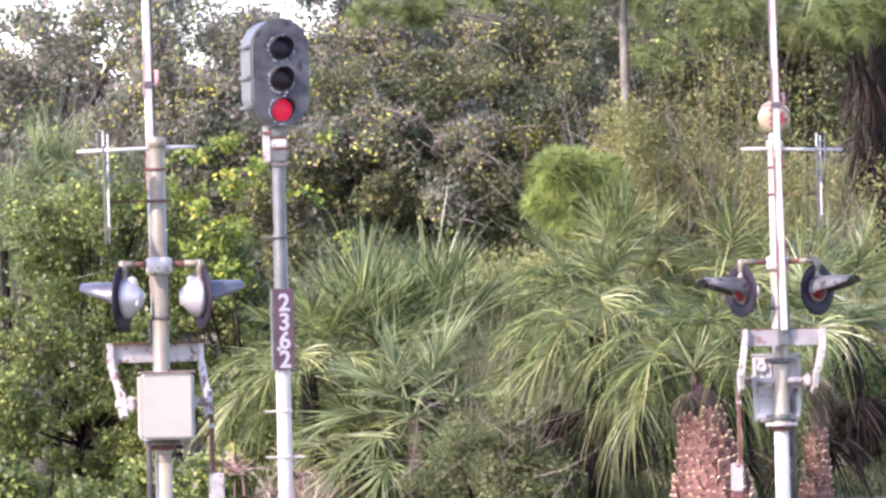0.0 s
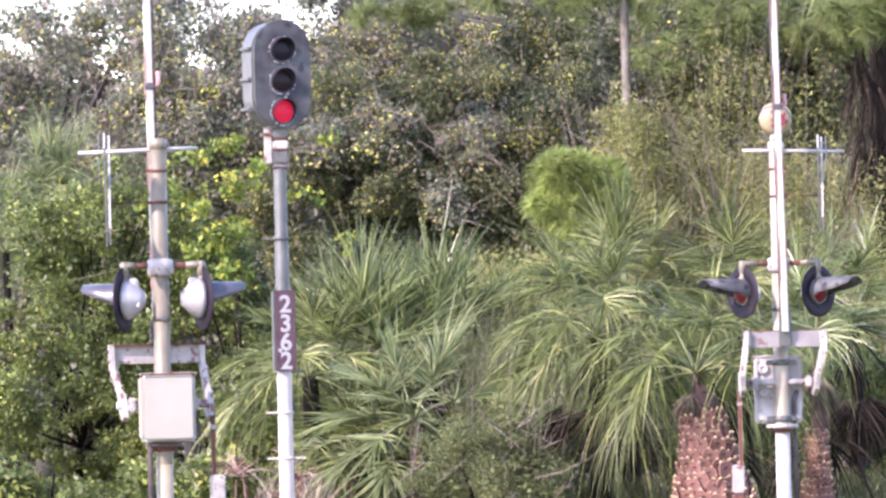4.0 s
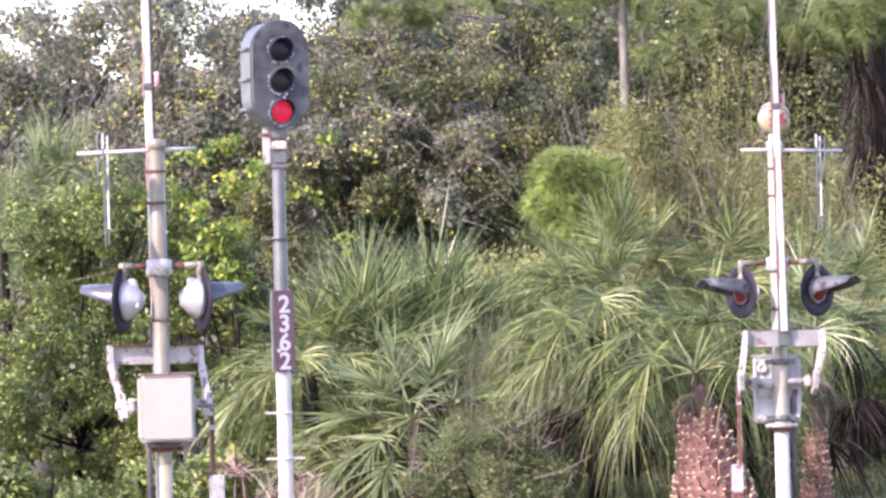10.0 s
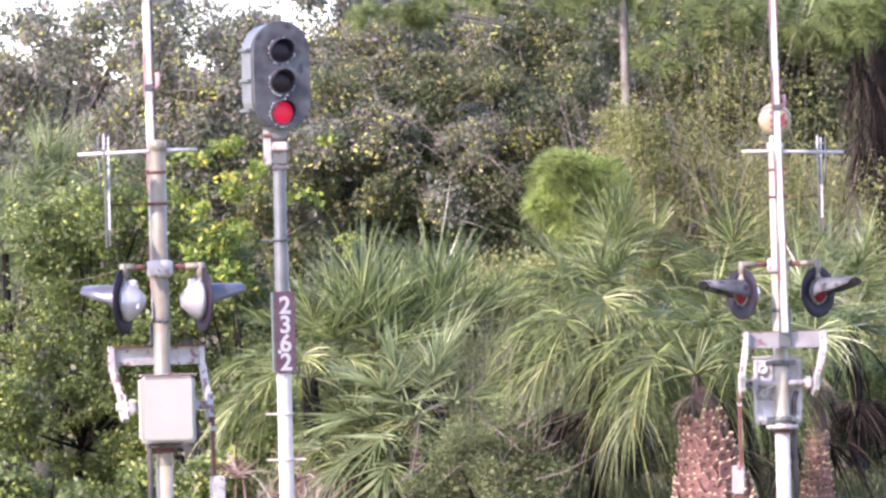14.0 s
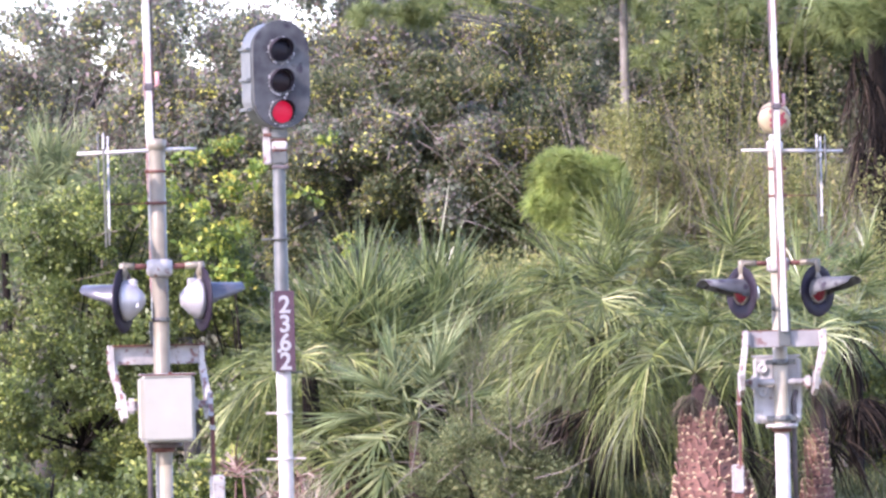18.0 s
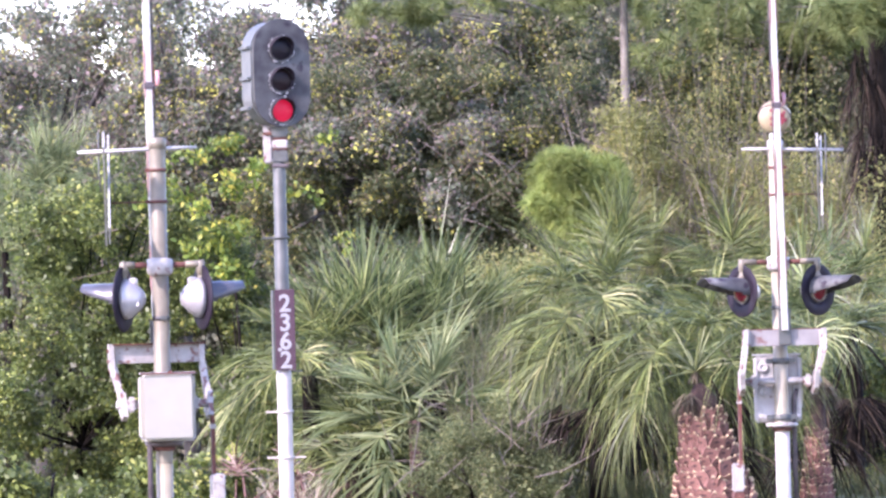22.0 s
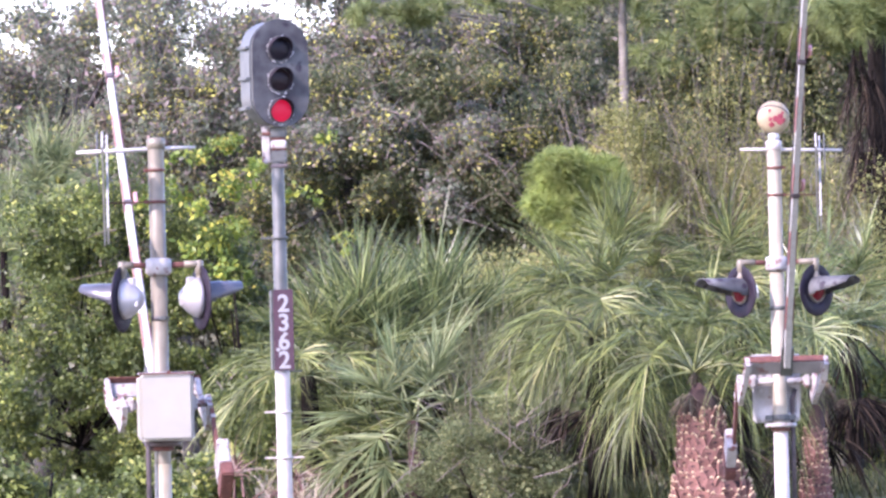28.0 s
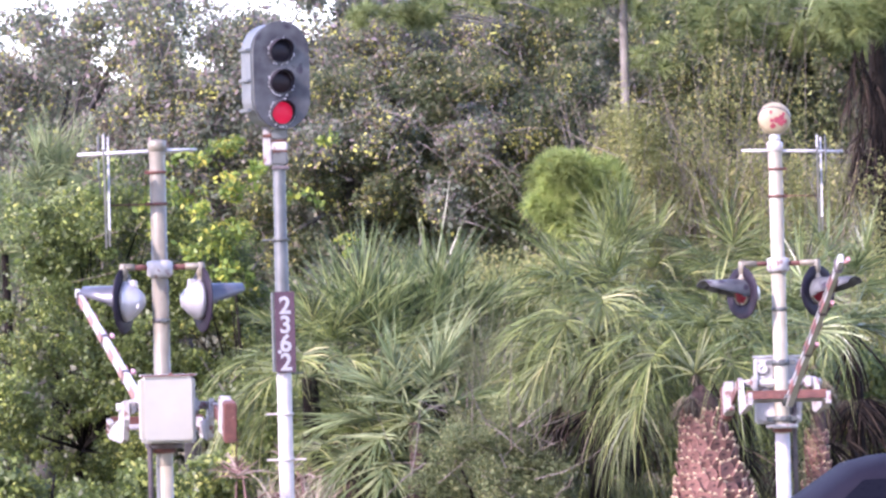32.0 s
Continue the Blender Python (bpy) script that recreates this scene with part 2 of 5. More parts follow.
PALEGRASS = leaf_mat("pale_grass", [(0.0, G(0.15, 0.165, 0.075)), (0.6, G(0.25, 0.26, 0.12)), (1.0, G(0.40, 0.37, 0.22))], 0.6, 0.4)
GRASS = leaf_mat("grass_blade", [(0.0, G(0.035, 0.045, 0.018)), (0.7, G(0.08, 0.095, 0.03)), (1.0, G(0.20, 0.18, 0.08))], 0.5)
SOIL = surface("grassy_soil", (0.07, 0.075, 0.03), (0.15, 0.125, 0.07), 0.95, 0, 0.8, 0.6, (0.06, 0.10, 0.03), 0.52, 14)


# ---- mesh tools ----
def part(name, bm, material, parent, label=""):
    """Links a bmesh as one mesh object under a thing or a part."""
    me = bpy.data.meshes.new(name)
    bm.to_mesh(me)
    bm.free()
    me.materials.append(material)
    ob = new(name, me)
    ob.parent = parent
    if label:
        ob["label"] = label
    return ob


def mesh_np(name, verts, faces, material, parent=None, smooth=False):
    """One mesh object from arrays of vertices (n, 3) and faces (m, k)."""
    verts, faces = np.asarray(verts, np.float32), np.asarray(faces, np.int32)
    me = bpy.data.meshes.new(name)
    me.vertices.add(len(verts))
    me.vertices.foreach_set("co", verts.ravel())
    k = faces.shape[1]
    me.loops.add(faces.size)
    me.loops.foreach_set("vertex_index", faces.ravel())
    me.polygons.add(len(faces))
    me.polygons.foreach_set("loop_start", np.arange(0, faces.size, k, dtype=np.int32))
    me.update(calc_edges=True)
    me.validate()
    if smooth:
        me.polygons.foreach_set("use_smooth", np.ones(len(faces), bool))
    me.materials.append(material)
    ob = new(name, me)
    ob.parent = parent
    return ob


def thing(name, m, label, category, group=""):
    ob = new(name)
    ob.empty_display_size = 0.2
    ob.matrix_world = m
    return tagged(ob, label, category, group)


def box(bm, c, s, bevel=0.0, rot=None):
    """A box with centre c and size s, its edges rounded."""
    made = bmesh.ops.create_cube(bm, size=1.0)["verts"]
    m = Matrix.Translation(c) @ (rot.to_4x4() if rot else Matrix()) @ Matrix.Diagonal((*s, 1))
    bmesh.ops.transform(bm, matrix=m, verts=made)
    if bevel:
        edges = list({e for v in made for e in v.link_edges})
        bmesh.ops.bevel(bm, geom=edges, offset=bevel, segments=2, affect="EDGES", clamp_overlap=True)
    return bm


def spin(bm, profile, m=None, n=24, smooth=True):
    """Turns a profile of (radius, height) about z."""
    m = m or Matrix()
    rings = []
    for r, z in profile:
        if r < 1e-6:
            rings.append([bm.verts.new(m @ Vector((0, 0, z)))])
        else:
            rings.append([bm.verts.new(m @ Vector((r * math.cos(2 * math.pi * i / n), r * math.sin(2 * math.pi * i / n), z))) for i in range(n)])
    for a, b in zip(rings, rings[1:]):
        for i in range(n):
            j = (i + 1) % n
            q = [a[i % len(a)], a[j % len(a)], b[j % len(b)], b[i % len(b)]]
            q = list(dict.fromkeys(q))
            if len(q) > 2:
                f = bm.faces.new(q)
                f.smooth = smooth
    return bm


def to_x():
    return Matrix.Rotation(radians(90), 4, "Y")


def tube(bm, points, radii, n=10):
    """A pipe or limb along points."""
    points = [Vector(p) for p in points]
    rings = []
    for i, p in enumerate(points):
        d = (points[min(i + 1, len(points) - 1)] - points[max(i - 1, 0)]).normalized()
        u = d.orthogonal().normalized() if i == 0 else (u - d * u.dot(d)).normalized()
        v = d.cross(u)
        rings.append([bm.verts.new(p + (u * math.cos(2 * math.pi * k / n) + v * math.sin(2 * math.pi * k / n)) * radii[i]) for k in range(n)])
    for a, b in zip(rings, rings[1:]):
        for k in range(n):
            f = bm.faces.new((a[k], a[(k + 1) % n], b[(k + 1) % n], b[k]))
            f.smooth = True
    bm.faces.new(rings[0][::-1])
    bm.faces.new(rings[-1])
    return bm


def slab(bm, outline, thick, m):
    """A plate: an outline in (y, z), given a thickness along x."""
    a = [bm.verts.new(m @ Vector((-thick / 2, y, z))) for y, z in outline]
    b = [bm.verts.new(m @ Vector((thick / 2, y, z))) for y, z in outline]
    bm.faces.new(a[::-1])
    bm.faces.new(b)
    for i in range(len(a)):
        j = (i + 1) % len(a)
        bm.faces.new((a[i], a[j], b[j], b[i]))
    return bm


# ---- ground ----
def ground_sheet():
    bm = bmesh.new()
    bmesh.ops.create_grid(bm, x_segments=2, y_segments=2, size=1500)
    ob = part("ground", bm, SOIL, None)
    ob.location.z = GROUND
    tagged(ob, "rough grassy soil beside a level crossing", "ground", kind="structure")


ground_sheet()


# ---- crossing gates ----
PIVOT = 1.13


def flasher(gate, x, z, facing, size, label, visor, visor_mat):
    """A flashing light that hangs from the cross arm and looks towards `facing` degrees."""
    turn = Matrix.Translation((x, 0, z)) @ Matrix.Rotation(radians(facing), 4, "Z")
    bm = bmesh.new()
    spin(bm, [(0.0, -0.18), (0.055, -0.175), (0.085, -0.15), (0.13, -0.10), (0.165, -0.05), (0.175, -0.012), (0.0, -0.012)], to_x())
    box(bm, (-0.08, 0.0, 0.135), (0.07, 0.07, 0.09), 0.01)
    box(bm, (-0.135, 0.07, -0.04), (0.05, 0.03, 0.05), 0.006)
    ob = part("flashing_light", bm, HOUSINGWHITE, gate, label)
    ob.matrix_local = turn
    bm = bmesh.new()
    r = 0.26 * size
    spin(bm, [(0.13, 0.0), (r - 0.012, -0.004), (r, 0.008), (r - 0.006, 0.014), (0.13, 0.012), (0.13, 0.0)], to_x(), 40)
    part("background_disc", bm, BLACKPAINT, ob, "round black background disc")
    bm = bmesh.new()
    n, rings = 22, []
    for i in range(n + 1):
        a = radians(-16 + 212 * i / n)
        reach = 0.09 + visor * min(1.0, max(0.0, math.sin(a) + 0.12) * 1.5) ** 0.7
        for rad in (0.133, 0.139):
            rings.append([bm.verts.new((s, rad * math.cos(a), rad * math.sin(a))) for s in (0.01, reach * 0.5, reach)])
    for i in range(n):
        for o in (0, 1):
            p, q = rings[2 * i + o], rings[2 * i + 2 + o]
            for k in range(2):
                f = bm.faces.new((p[k], p[k + 1], q[k + 1], q[k]) if o else (q[k], q[k + 1], p[k + 1], p[k]))
                f.smooth = True
        a, b, c, d = rings[2 * i], rings[2 * i + 1], rings[2 * i + 3], rings[2 * i + 2]
        bm.faces.new((a[2], d[2], c[2], b[2]))
    part("visor", bm, visor_mat, ob, "long visor in bleached and sunlit greys")
    bm = bmesh.new()
    spin(bm, [(0.0, 0.045), (0.05, 0.04), (0.09, 0.025), (0.105, 0.014)], to_x(), 28)
    part("lens", bm, RED_LENS, ob, "red glass roundel")
    bm = bmesh.new()
    spin(bm, [(0.104, 0.012), (0.106, 0.03), (0.118, 0.03), (0.12, 0.012)], to_x(), 28)
    part("lens_ring", bm, SILVER, ob)
    return ob


def crossing_gate(m, yaw, label, top, lights, size, bell, reach, arm_x, lean, visor, foot, visor_mat, mast_mat, low, drop, spread):
    """A mast with flashing lights, crossbuck and a gate machine whose arm points along local +y when it is down."""
    gate = thing("crossing_gate", m @ Matrix.Rotation(radians(yaw), 4, "Z"), label, "crossing gate", "gates of the level crossing")
    # mast
    bm = bmesh.new()
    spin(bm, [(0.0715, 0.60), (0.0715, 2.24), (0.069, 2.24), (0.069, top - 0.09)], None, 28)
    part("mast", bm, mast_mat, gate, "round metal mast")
    # Below about 0.6 m the mast takes a separate, brighter colour.
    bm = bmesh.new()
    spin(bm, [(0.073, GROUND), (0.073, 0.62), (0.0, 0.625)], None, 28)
    part("lower_mast", bm, foot, gate, "brighter lower mast")
    bm = bmesh.new()
    spin(bm, [(0.069, top - 0.095), (0.078, top - 0.09), (0.078, top - 0.012), (0.06, top), (0.0, top + 0.004)], None, 28)
    part("mast_cap", bm, WHITE if bell else SILVER, gate)
    for z in (top - 0.275, top - 0.545):
        bm = bmesh.new()
        spin(bm, [(0.0715, z - 0.012), (0.079, z - 0.012), (0.079, z + 0.012), (0.0715, z + 0.012)], None, 28)
        box(bm, (-0.085, 0, z), (0.05, 0.03, 0.03), 0.004)
        part("mast_band", bm, RUST, gate, "rusty clamp band")
    bm = bmesh.new()
    spin(bm, [(0.072, 1.84), (0.08, 1.845), (0.08, 1.875), (0.072, 1.88)], None, 28)
    box(bm, (0.015, -0.088, 1.86), (0.05, 0.025, 0.03), 0.004)
    part("mast_band", bm, GALV, gate, "bright clamp band")
    # cross arm with junction casting
    bm = bmesh.new()
    spin(bm, [(0.0, 2.225), (0.085, 2.225), (0.112, 2.25), (0.115, 2.31), (0.11, 2.36), (0.08, 2.375), (0.0, 2.375)], None, 20)
    part("junction_casting", bm, WEATHERED, gate, "rounded cast junction box")
    for s, w_, (face, light_label) in zip((-1, 1), spread, lights):
        bm = bmesh.new()
        tube(bm, [(s * 0.1, 0, 2.315), (s * (w_ - 0.03), 0, 2.315)], [0.025, 0.025], 12)
        part("cross_arm", bm, RUST, gate, "rust-stained cross arm pipe")
        bm = bmesh.new()
        tube(bm, [(s * 0.215, 0, 2.318), (s * (w_ - 0.04), 0, 2.318), (s * (w_ - 0.01), 0, 2.318)], [0.03, 0.031, 0.034], 12)
        spin(bm, [(0.0, 2.352), (0.026, 2.35), (0.037, 2.34), (0.038, 2.24), (0.03, 2.23), (0.03, 2.19), (0.043, 2.185), (0.043, 2.15), (0.0, 2.15)], Matrix.Translation((s * w_, 0, 0)), 14)
        part("elbow", bm, SILVER, gate, "pipe elbow that carries the light")
        flasher(gate, s * w_, 2.03, face - yaw, size, light_label, visor, visor_mat)
    # sign bracket and crossbuck, which stands edge-on to the tracks
    zb = top - 0.1
    bm = bmesh.new()
    tube(bm, [(-0.68, 0, zb - 0.015), (-0.2, 0, zb), (0.1, 0, zb + 0.01), (0.34, 0, zb + 0.015)], [0.016, 0.018, 0.018, 0.013], 10)
    part("sign_bracket", bm, REFLECT, gate, "white horizontal sign bracket")
    for k, x in enumerate((-0.42, -0.455)):
        bm = bmesh.new()
        tilt = Matrix.Rotation(radians(45 if k else -45), 4, "X")
        box(bm, (0, 0, 0), (0.018, 0.2, 1.16), 0.004)
        bmesh.ops.transform(bm, matrix=Matrix.Translation((x, 0.0, zb - 0.33)) @ Matrix.Rotation(radians(-6.2), 4, "Z") @ tilt, verts=bm.verts)
        part("crossbuck_blade", bm, REFLECT, gate, "white crossbuck blade seen on edge")
    bm = bmesh.new()
    tube(bm, [(-0.50, 0.02, zb + 0.16), (-0.50, 0.02, zb - 0.2), (-0.485, 0.01, zb - 0.36)], [0.007, 0.007, 0.007], 6)
    tube(bm, [(-0.40, 0.02, zb - 0.2), (-0.36, 0.0, zb - 0.3), (-0.38, 0.02, zb - 0.45)], [0.004, 0.004, 0.004], 6)
    part("sign_strap", bm, GALV, gate)
    bm = bmesh.new()
    tube(bm, [(-0.07, 0, top - 0.545), (-0.44, 0, top - 0.55)], [0.006, 0.006], 6)
    part("sign_rod", bm, RUST, gate, "thin rusty stay rod")
    # gate machine: cabinet on the side away from the arm, back casting on the mast
    bm = bmesh.new()
    box(bm, (0, -0.27, 1.11), (0.46, 0.26, 0.575), 0.04)
    cabinet = part("machine_cabinet", bm, BOXPAINT, gate, "white painted machine cabinet")
    bm = bmesh.new()
    box(bm, (0, -0.41, 1.105), (0.425, 0.03, 0.54), 0.014)
    part("cabinet_door", bm, BOXPAINT, cabinet, "white door with a fine scratch")
    bm = bmesh.new()
    box(bm, (0, -0.41, 1.392), (0.47, 0.06, 0.014), 0.004)
    box(bm, (0.02, -0.425, 1.402), (0.03, 0.02, 0.03), 0.004)
    part("cabinet_hasp", bm, RUST, cabinet, "rusty lid edge and hasp")
    bm = bmesh.new()
    box(bm, (0.025, -0.16, (1.385 + low) / 2), (0.46, 0.1, 1.385 - low), 0.02)
    for x in (0.235, -0.19):
        box(bm, (x, -0.105, (1.37 + low) / 2), (0.03, 0.05, 1.35 - low), 0.01)
    box(bm, (0.12, -0.09, low + 0.08), (0.2, 0.12, 0.14), 0.03)
    box(bm, (-0.12, -0.09, low + 0.05), (0.15, 0.1, 0.09), 0.025)
    box(bm, (0.1, -0.1, 1.19), (0.07, 0.03, 0.36), 0.01)
    box(bm, (-0.14, -0.1, 1.12), (0.025, 0.05, 0.2), 0.008)
    part("machine_back", bm, MACHINE, gate, "weathered cast back plate")
    bm = bmesh.new()
    box(bm, (0.025, -0.17, 1.392), (0.48, 0.13, 0.02), 0.006)
    part("machine_lid", bm, HOUSINGWHITE, gate, "bright lid lip")
    for x in (0.2, 0.11, -0.09, -0.17):
        bm = bmesh.new()
        spin(bm, [(0.0, 0.026), (0.014, 0.024), (0.016, 0.0)], Matrix.Translation((x, -0.035, low + 0.06)) @ Matrix.Rotation(radians(-90), 4, "X"), 6, False)
        part("bolt", bm, HOUSINGWHITE, gate)
    for z in (1.27, 1.03):
        bm = bmesh.new()
        spin(bm, [(0.0, 0.0), (0.02, 0.0), (0.025, 0.01), (0.05, 0.01), (0.055, 0.0), (0.055, -0.06)], Matrix.Translation((0.17, -0.07, z)) @ Matrix.Rotation(radians(-90), 4, "X"), 18)
        part("boss", bm, MACHINE, gate)
    for z in (1.33, low + 0.05):
        bm = bmesh.new()
        spin(bm, [(0.072, z - 0.03), (0.084, z - 0.028), (0.084, z + 0.028), (0.072, z + 0.03)], None, 24)
        box(bm, (0.11, 0.0, z), (0.08, 0.05, 0.05), 0.006)
        box(bm, (-0.11, 0.0, z), (0.08, 0.05, 0.05), 0.006)
        box(bm, (0, 0.085, z), (0.06, 0.03, 0.035), 0.005)
        part("mast_clamp", bm, GALV, gate, "bolted mast clamp")
    bm = bmesh.new()
    spin(bm, [(0.0, low - 0.045), (0.15, low - 0.045), (0.16, low - 0.035), (0.16, low - 0.005), (0.0, low)], None, 26)
    # Dark on the near gate: the cabinet's shadow is put into this colour.
    part("machine_flange", bm, WEATHERED if bell else DARKSTEEL, gate)
    bm = bmesh.new()
    spin(bm, [(0.074, low - 0.085), (0.098, low - 0.08), (0.098, low - 0.045), (0.074, low - 0.044)], None, 24)
    part("flange_collar", bm, RUST, gate, "rusty collar under the machine")
    bm = bmesh.new()
    tube(bm, [(-0.13, -0.08, GROUND), (-0.13, -0.08, 0.95), (-0.16, -0.08, 1.05)], [0.024, 0.024, 0.024], 10)
    part("conduit", bm, DARKSTEEL, gate, "dark flexible cable conduit")
    bm = bmesh.new()
    tube(bm, [(-0.4, 0, PIVOT), (0.4, 0, PIVOT)], [0.035, 0.035], 14)
    box(bm, (-0.27, 0, PIVOT), (0.08, 0.13, 0.13), 0.02)
    box(bm, (0.27, 0, PIVOT), (0.08, 0.13, 0.13), 0.02)
    part("main_shaft", bm, WEATHERED, gate)
    # bell
    if bell:
        bm = bmesh.new()
        spin(bm, [(0.0, top - 0.01), (0.058, top - 0.01), (0.058, top + 0.04), (0.05, top + 0.06), (0.05, top + 0.12), (0.0, top + 0.12)], None, 14)
        part("bell_post", bm, REFLECT, gate)
        bm = bmesh.new()
        face = Matrix.Translation((0.0, 0.02, top + 0.225)) @ Matrix.Rotation(radians(-90), 4, "X")
        spin(bm, [(0.0, -0.06), (0.12, -0.06), (0.16, -0.03), (0.165, 0.0), (0.15, 0.035), (0.11, 0.062), (0.05, 0.074), (0.0, 0.076)], face, 30)
        gong = part("bell", bm, CREAM, gate, "cream bell gong with flaking red paint")
        flake = random.Random(5)
        for fx, fz, fr in ((-0.25, 0.4, 0.1), (-0.22, -0.1, 0.13), (-0.15, -0.42, 0.17), (0.1, -0.12, 0.2), (0.38, 0.05, 0.2), (0.6, -0.2, 0.14), (0.35, -0.28, 0.17), (0.52, 0.26, 0.1)):
            bm = bmesh.new()
            ring = []
            for k in range(13):
                grow = 0 if k == 12 else flake.uniform(0.75, 1.2)
                px, pz = (c * 0.165 for c in (-fx + fr * grow * math.cos(k * math.pi / 6), fz + fr * grow * math.sin(k * math.pi / 6)))
                dome = float(np.interp(math.hypot(px, pz), [0, 0.05, 0.11, 0.15, 0.165], [0.076, 0.074, 0.062, 0.035, 0.0]))
                ring.append(bm.verts.new((px, 0.024 + dome, top + 0.225 + pz)))
            for k in range(12):
                bm.faces.new((ring[12], ring[(k + 1) % 12], ring[k]))
            part("red_patch", bm, REDPAINT, gong, "flaking red patch")
        bm = bmesh.new()
        rim = []
        for k in range(15):
            px, pz = 0.158 * math.cos(math.pi * k / 14), 0.01 + 0.105 * math.sin(math.pi * k / 14) + 0.02 * math.cos(math.pi * k / 14)
            dome = float(np.interp(math.hypot(px, pz), [0, 0.05, 0.11, 0.15, 0.165], [0.076, 0.074, 0.062, 0.035, 0.0]))
            rim.append((px, 0.022 + dome, top + 0.225 + pz))
        tube(bm, rim, [0.007] * 15, 6)
        part("hood_edge", bm, DARKSTEEL, gong)
    # moving yoke: everything below turns about the main shaft
    bm = bmesh.new()
    box(bm, (0, 0.27, 0.43), (0.80, 0.02, 0.16), 0.004)
    yoke = part("gate_arm", bm, YOKEGREY if bell else WEATHERED, gate, "weathered white yoke that carries arm and counterweights")
    yoke.matrix_local = pose(0, 0, PIVOT)
    bm = bmesh.new()
    box(bm, (0, 0.235, 0.513), (0.80, 0.085, 0.012), 0.003)
    part("yoke_flange", bm, RUST, yoke, "rust-red flange")
    for s in (-1, 1):
        bm = bmesh.new()
        slab(bm, [(-0.08, -0.10), (0.08, -0.14), (0.27, -0.07), (0.33, 0.08), (0.34, 0.3), (0.335, 0.52), (0.21, 0.52), (0.205, 0.3), (0.14, 0.12), (0.0, 0.1)], 0.045, Matrix())
        for v in bm.verts:
            v.co.x += s * float(np.interp(v.co.z, [-0.14, 0.08, 0.12, 0.3, 0.52], [0.40, 0.41, 0.405, 0.375, 0.365] if s > 0 else [0.325, 0.335, 0.35, 0.405, 0.41]))
        side = part("side_arm", bm, WEATHERED, yoke, "bent steel side arm")
        for z in (0.37, 0.46):
            for y in (0.24, 0.30):
                bm = bmesh.new()
                spin(bm, [(0.0, 0.034), (0.011, 0.032), (0.013, 0.018)], Matrix.Translation((s * (0.37 if s > 0 else 0.41), y, z)) @ Matrix.Rotation(radians(s * 90), 4, "Y"), 6, False)
                part("bolt", bm, RUST, side)
        bm = bmesh.new()
        box(bm, (s * (0.345 if s > 0 else 0.385), 0.288, 0.43), (0.055, 0.014, 0.15), 0.003)
        part("corner_plate", bm, WEATHERED, yoke)
    bm = bmesh.new()
    slab(bm, [(-0.05, -0.05), (0.05, -0.08), (0.035, -0.52 - drop), (-0.055, -0.52 - drop)], 0.03, Matrix.Translation((0.42, 0, 0)))
    bar = part("weight_bar", bm, RUST, yoke, "rusty counterweight bar")
    bm = bmesh.new()
    box(bm, (0.42, -0.005, -0.20), (0.045, 0.11, 0.04), 0.005)
    part("bar_clamp", bm, WEATHERED, bar)
    bm = bmesh.new()
    box(bm, (0.445, -0.06, -0.64 - drop), (0.10, 0.30, 0.28), 0.012)
    box(bm, (0.445, -0.06, -0.565 - drop), (0.108, 0.308, 0.02), 0.003)
    part("counterweight", bm, WEATHERED, yoke, "slab counterweight")
    bm = bmesh.new()
    box(bm, (0.45, -0.06, -0.86 - drop), (0.105, 0.34, 0.15), 0.012)
    part("counterweight", bm, RUST, yoke, "rusty lower slab counterweight")
    # arm
    bm = bmesh.new()
    box(bm, (arm_x, 0.30, 0.54), (0.12, 0.045, 0.36), 0.006)
    box(bm, (arm_x, 0.335, 0.62), (0.05, 0.02, 0.05), 0.004)
    part("arm_bracket", bm, GALV, yoke, "bolted arm bracket")
    x0, y0, z0, z1 = arm_x, 0.31, 0.5, reach
    bm = bmesh.new()
    ring = []
    for z, hw, hd in ((z0, 0.033, 0.055), (2.7, 0.029, 0.05), (z1, 0.022, 0.04)):
        xc = x0 + lean * (z - z0)
        ring.append([bm.verts.new((xc + a * hw, y0 + b * hd, z)) for a, b in ((-1, -1), (1, -1), (1, 1), (-1, 1))])
    for a, b in zip(ring, ring[1:]):
        for i in range(4):
            bm.faces.new((a[i], a[(i + 1) % 4], b[(i + 1) % 4], b[i]))
    bm.faces.new(ring[0][::-1])
    bm.faces.new(ring[-1])
    bmesh.ops.bevel(bm, geom=bm.edges[:], offset=0.006, segments=1, affect="EDGES")
    part("arm", bm, REFLECT, yoke, "long white arm")
    z = z0 + 0.42
    while z < z1 - 0.6:
        for s in (-1, 1):
            k = (z - z0) / (z1 - z0)
            xf = x0 + lean * (z + 0.1 - z0) + s * (0.033 - 0.011 * k + 0.003)
            hd = 0.055 - 0.013 * k
            bm = bmesh.new()
            slab(bm, [(y0 - hd, z), (y0 + hd, z + 0.11), (y0 + hd, z + 0.53), (y0 - hd, z + 0.42)], 0.003, Matrix.Translation((xf, 0, 0)))
            part("stripe", bm, REDSHEET, yoke, "slanting red stripe")
        z += 0.84
    for z in (2.73, 4.38, z1 - 0.28):
        xc = x0 + lean * (z - z0)
        bm = bmesh.new()
        box(bm, (xc, y0, z), (0.078, 0.125, 0.06), 0.01)
        light = part("arm_light", bm, DARKSTEEL, yoke, "arm light on a dark clamp")
        bm = bmesh.new()
        out = -1 if bell else 1
        tube(bm, [(xc + out * 0.045, y0 - 0.03, z), (xc + out * 0.07, y0 - 0.03, z + 0.01), (xc + out * 0.075, y0 - 0.03, z + 0.03), (xc + out * 0.075, y0 - 0.03, z + 0.13)], [0.012, 0.013, 0.022, 0.019], 12)
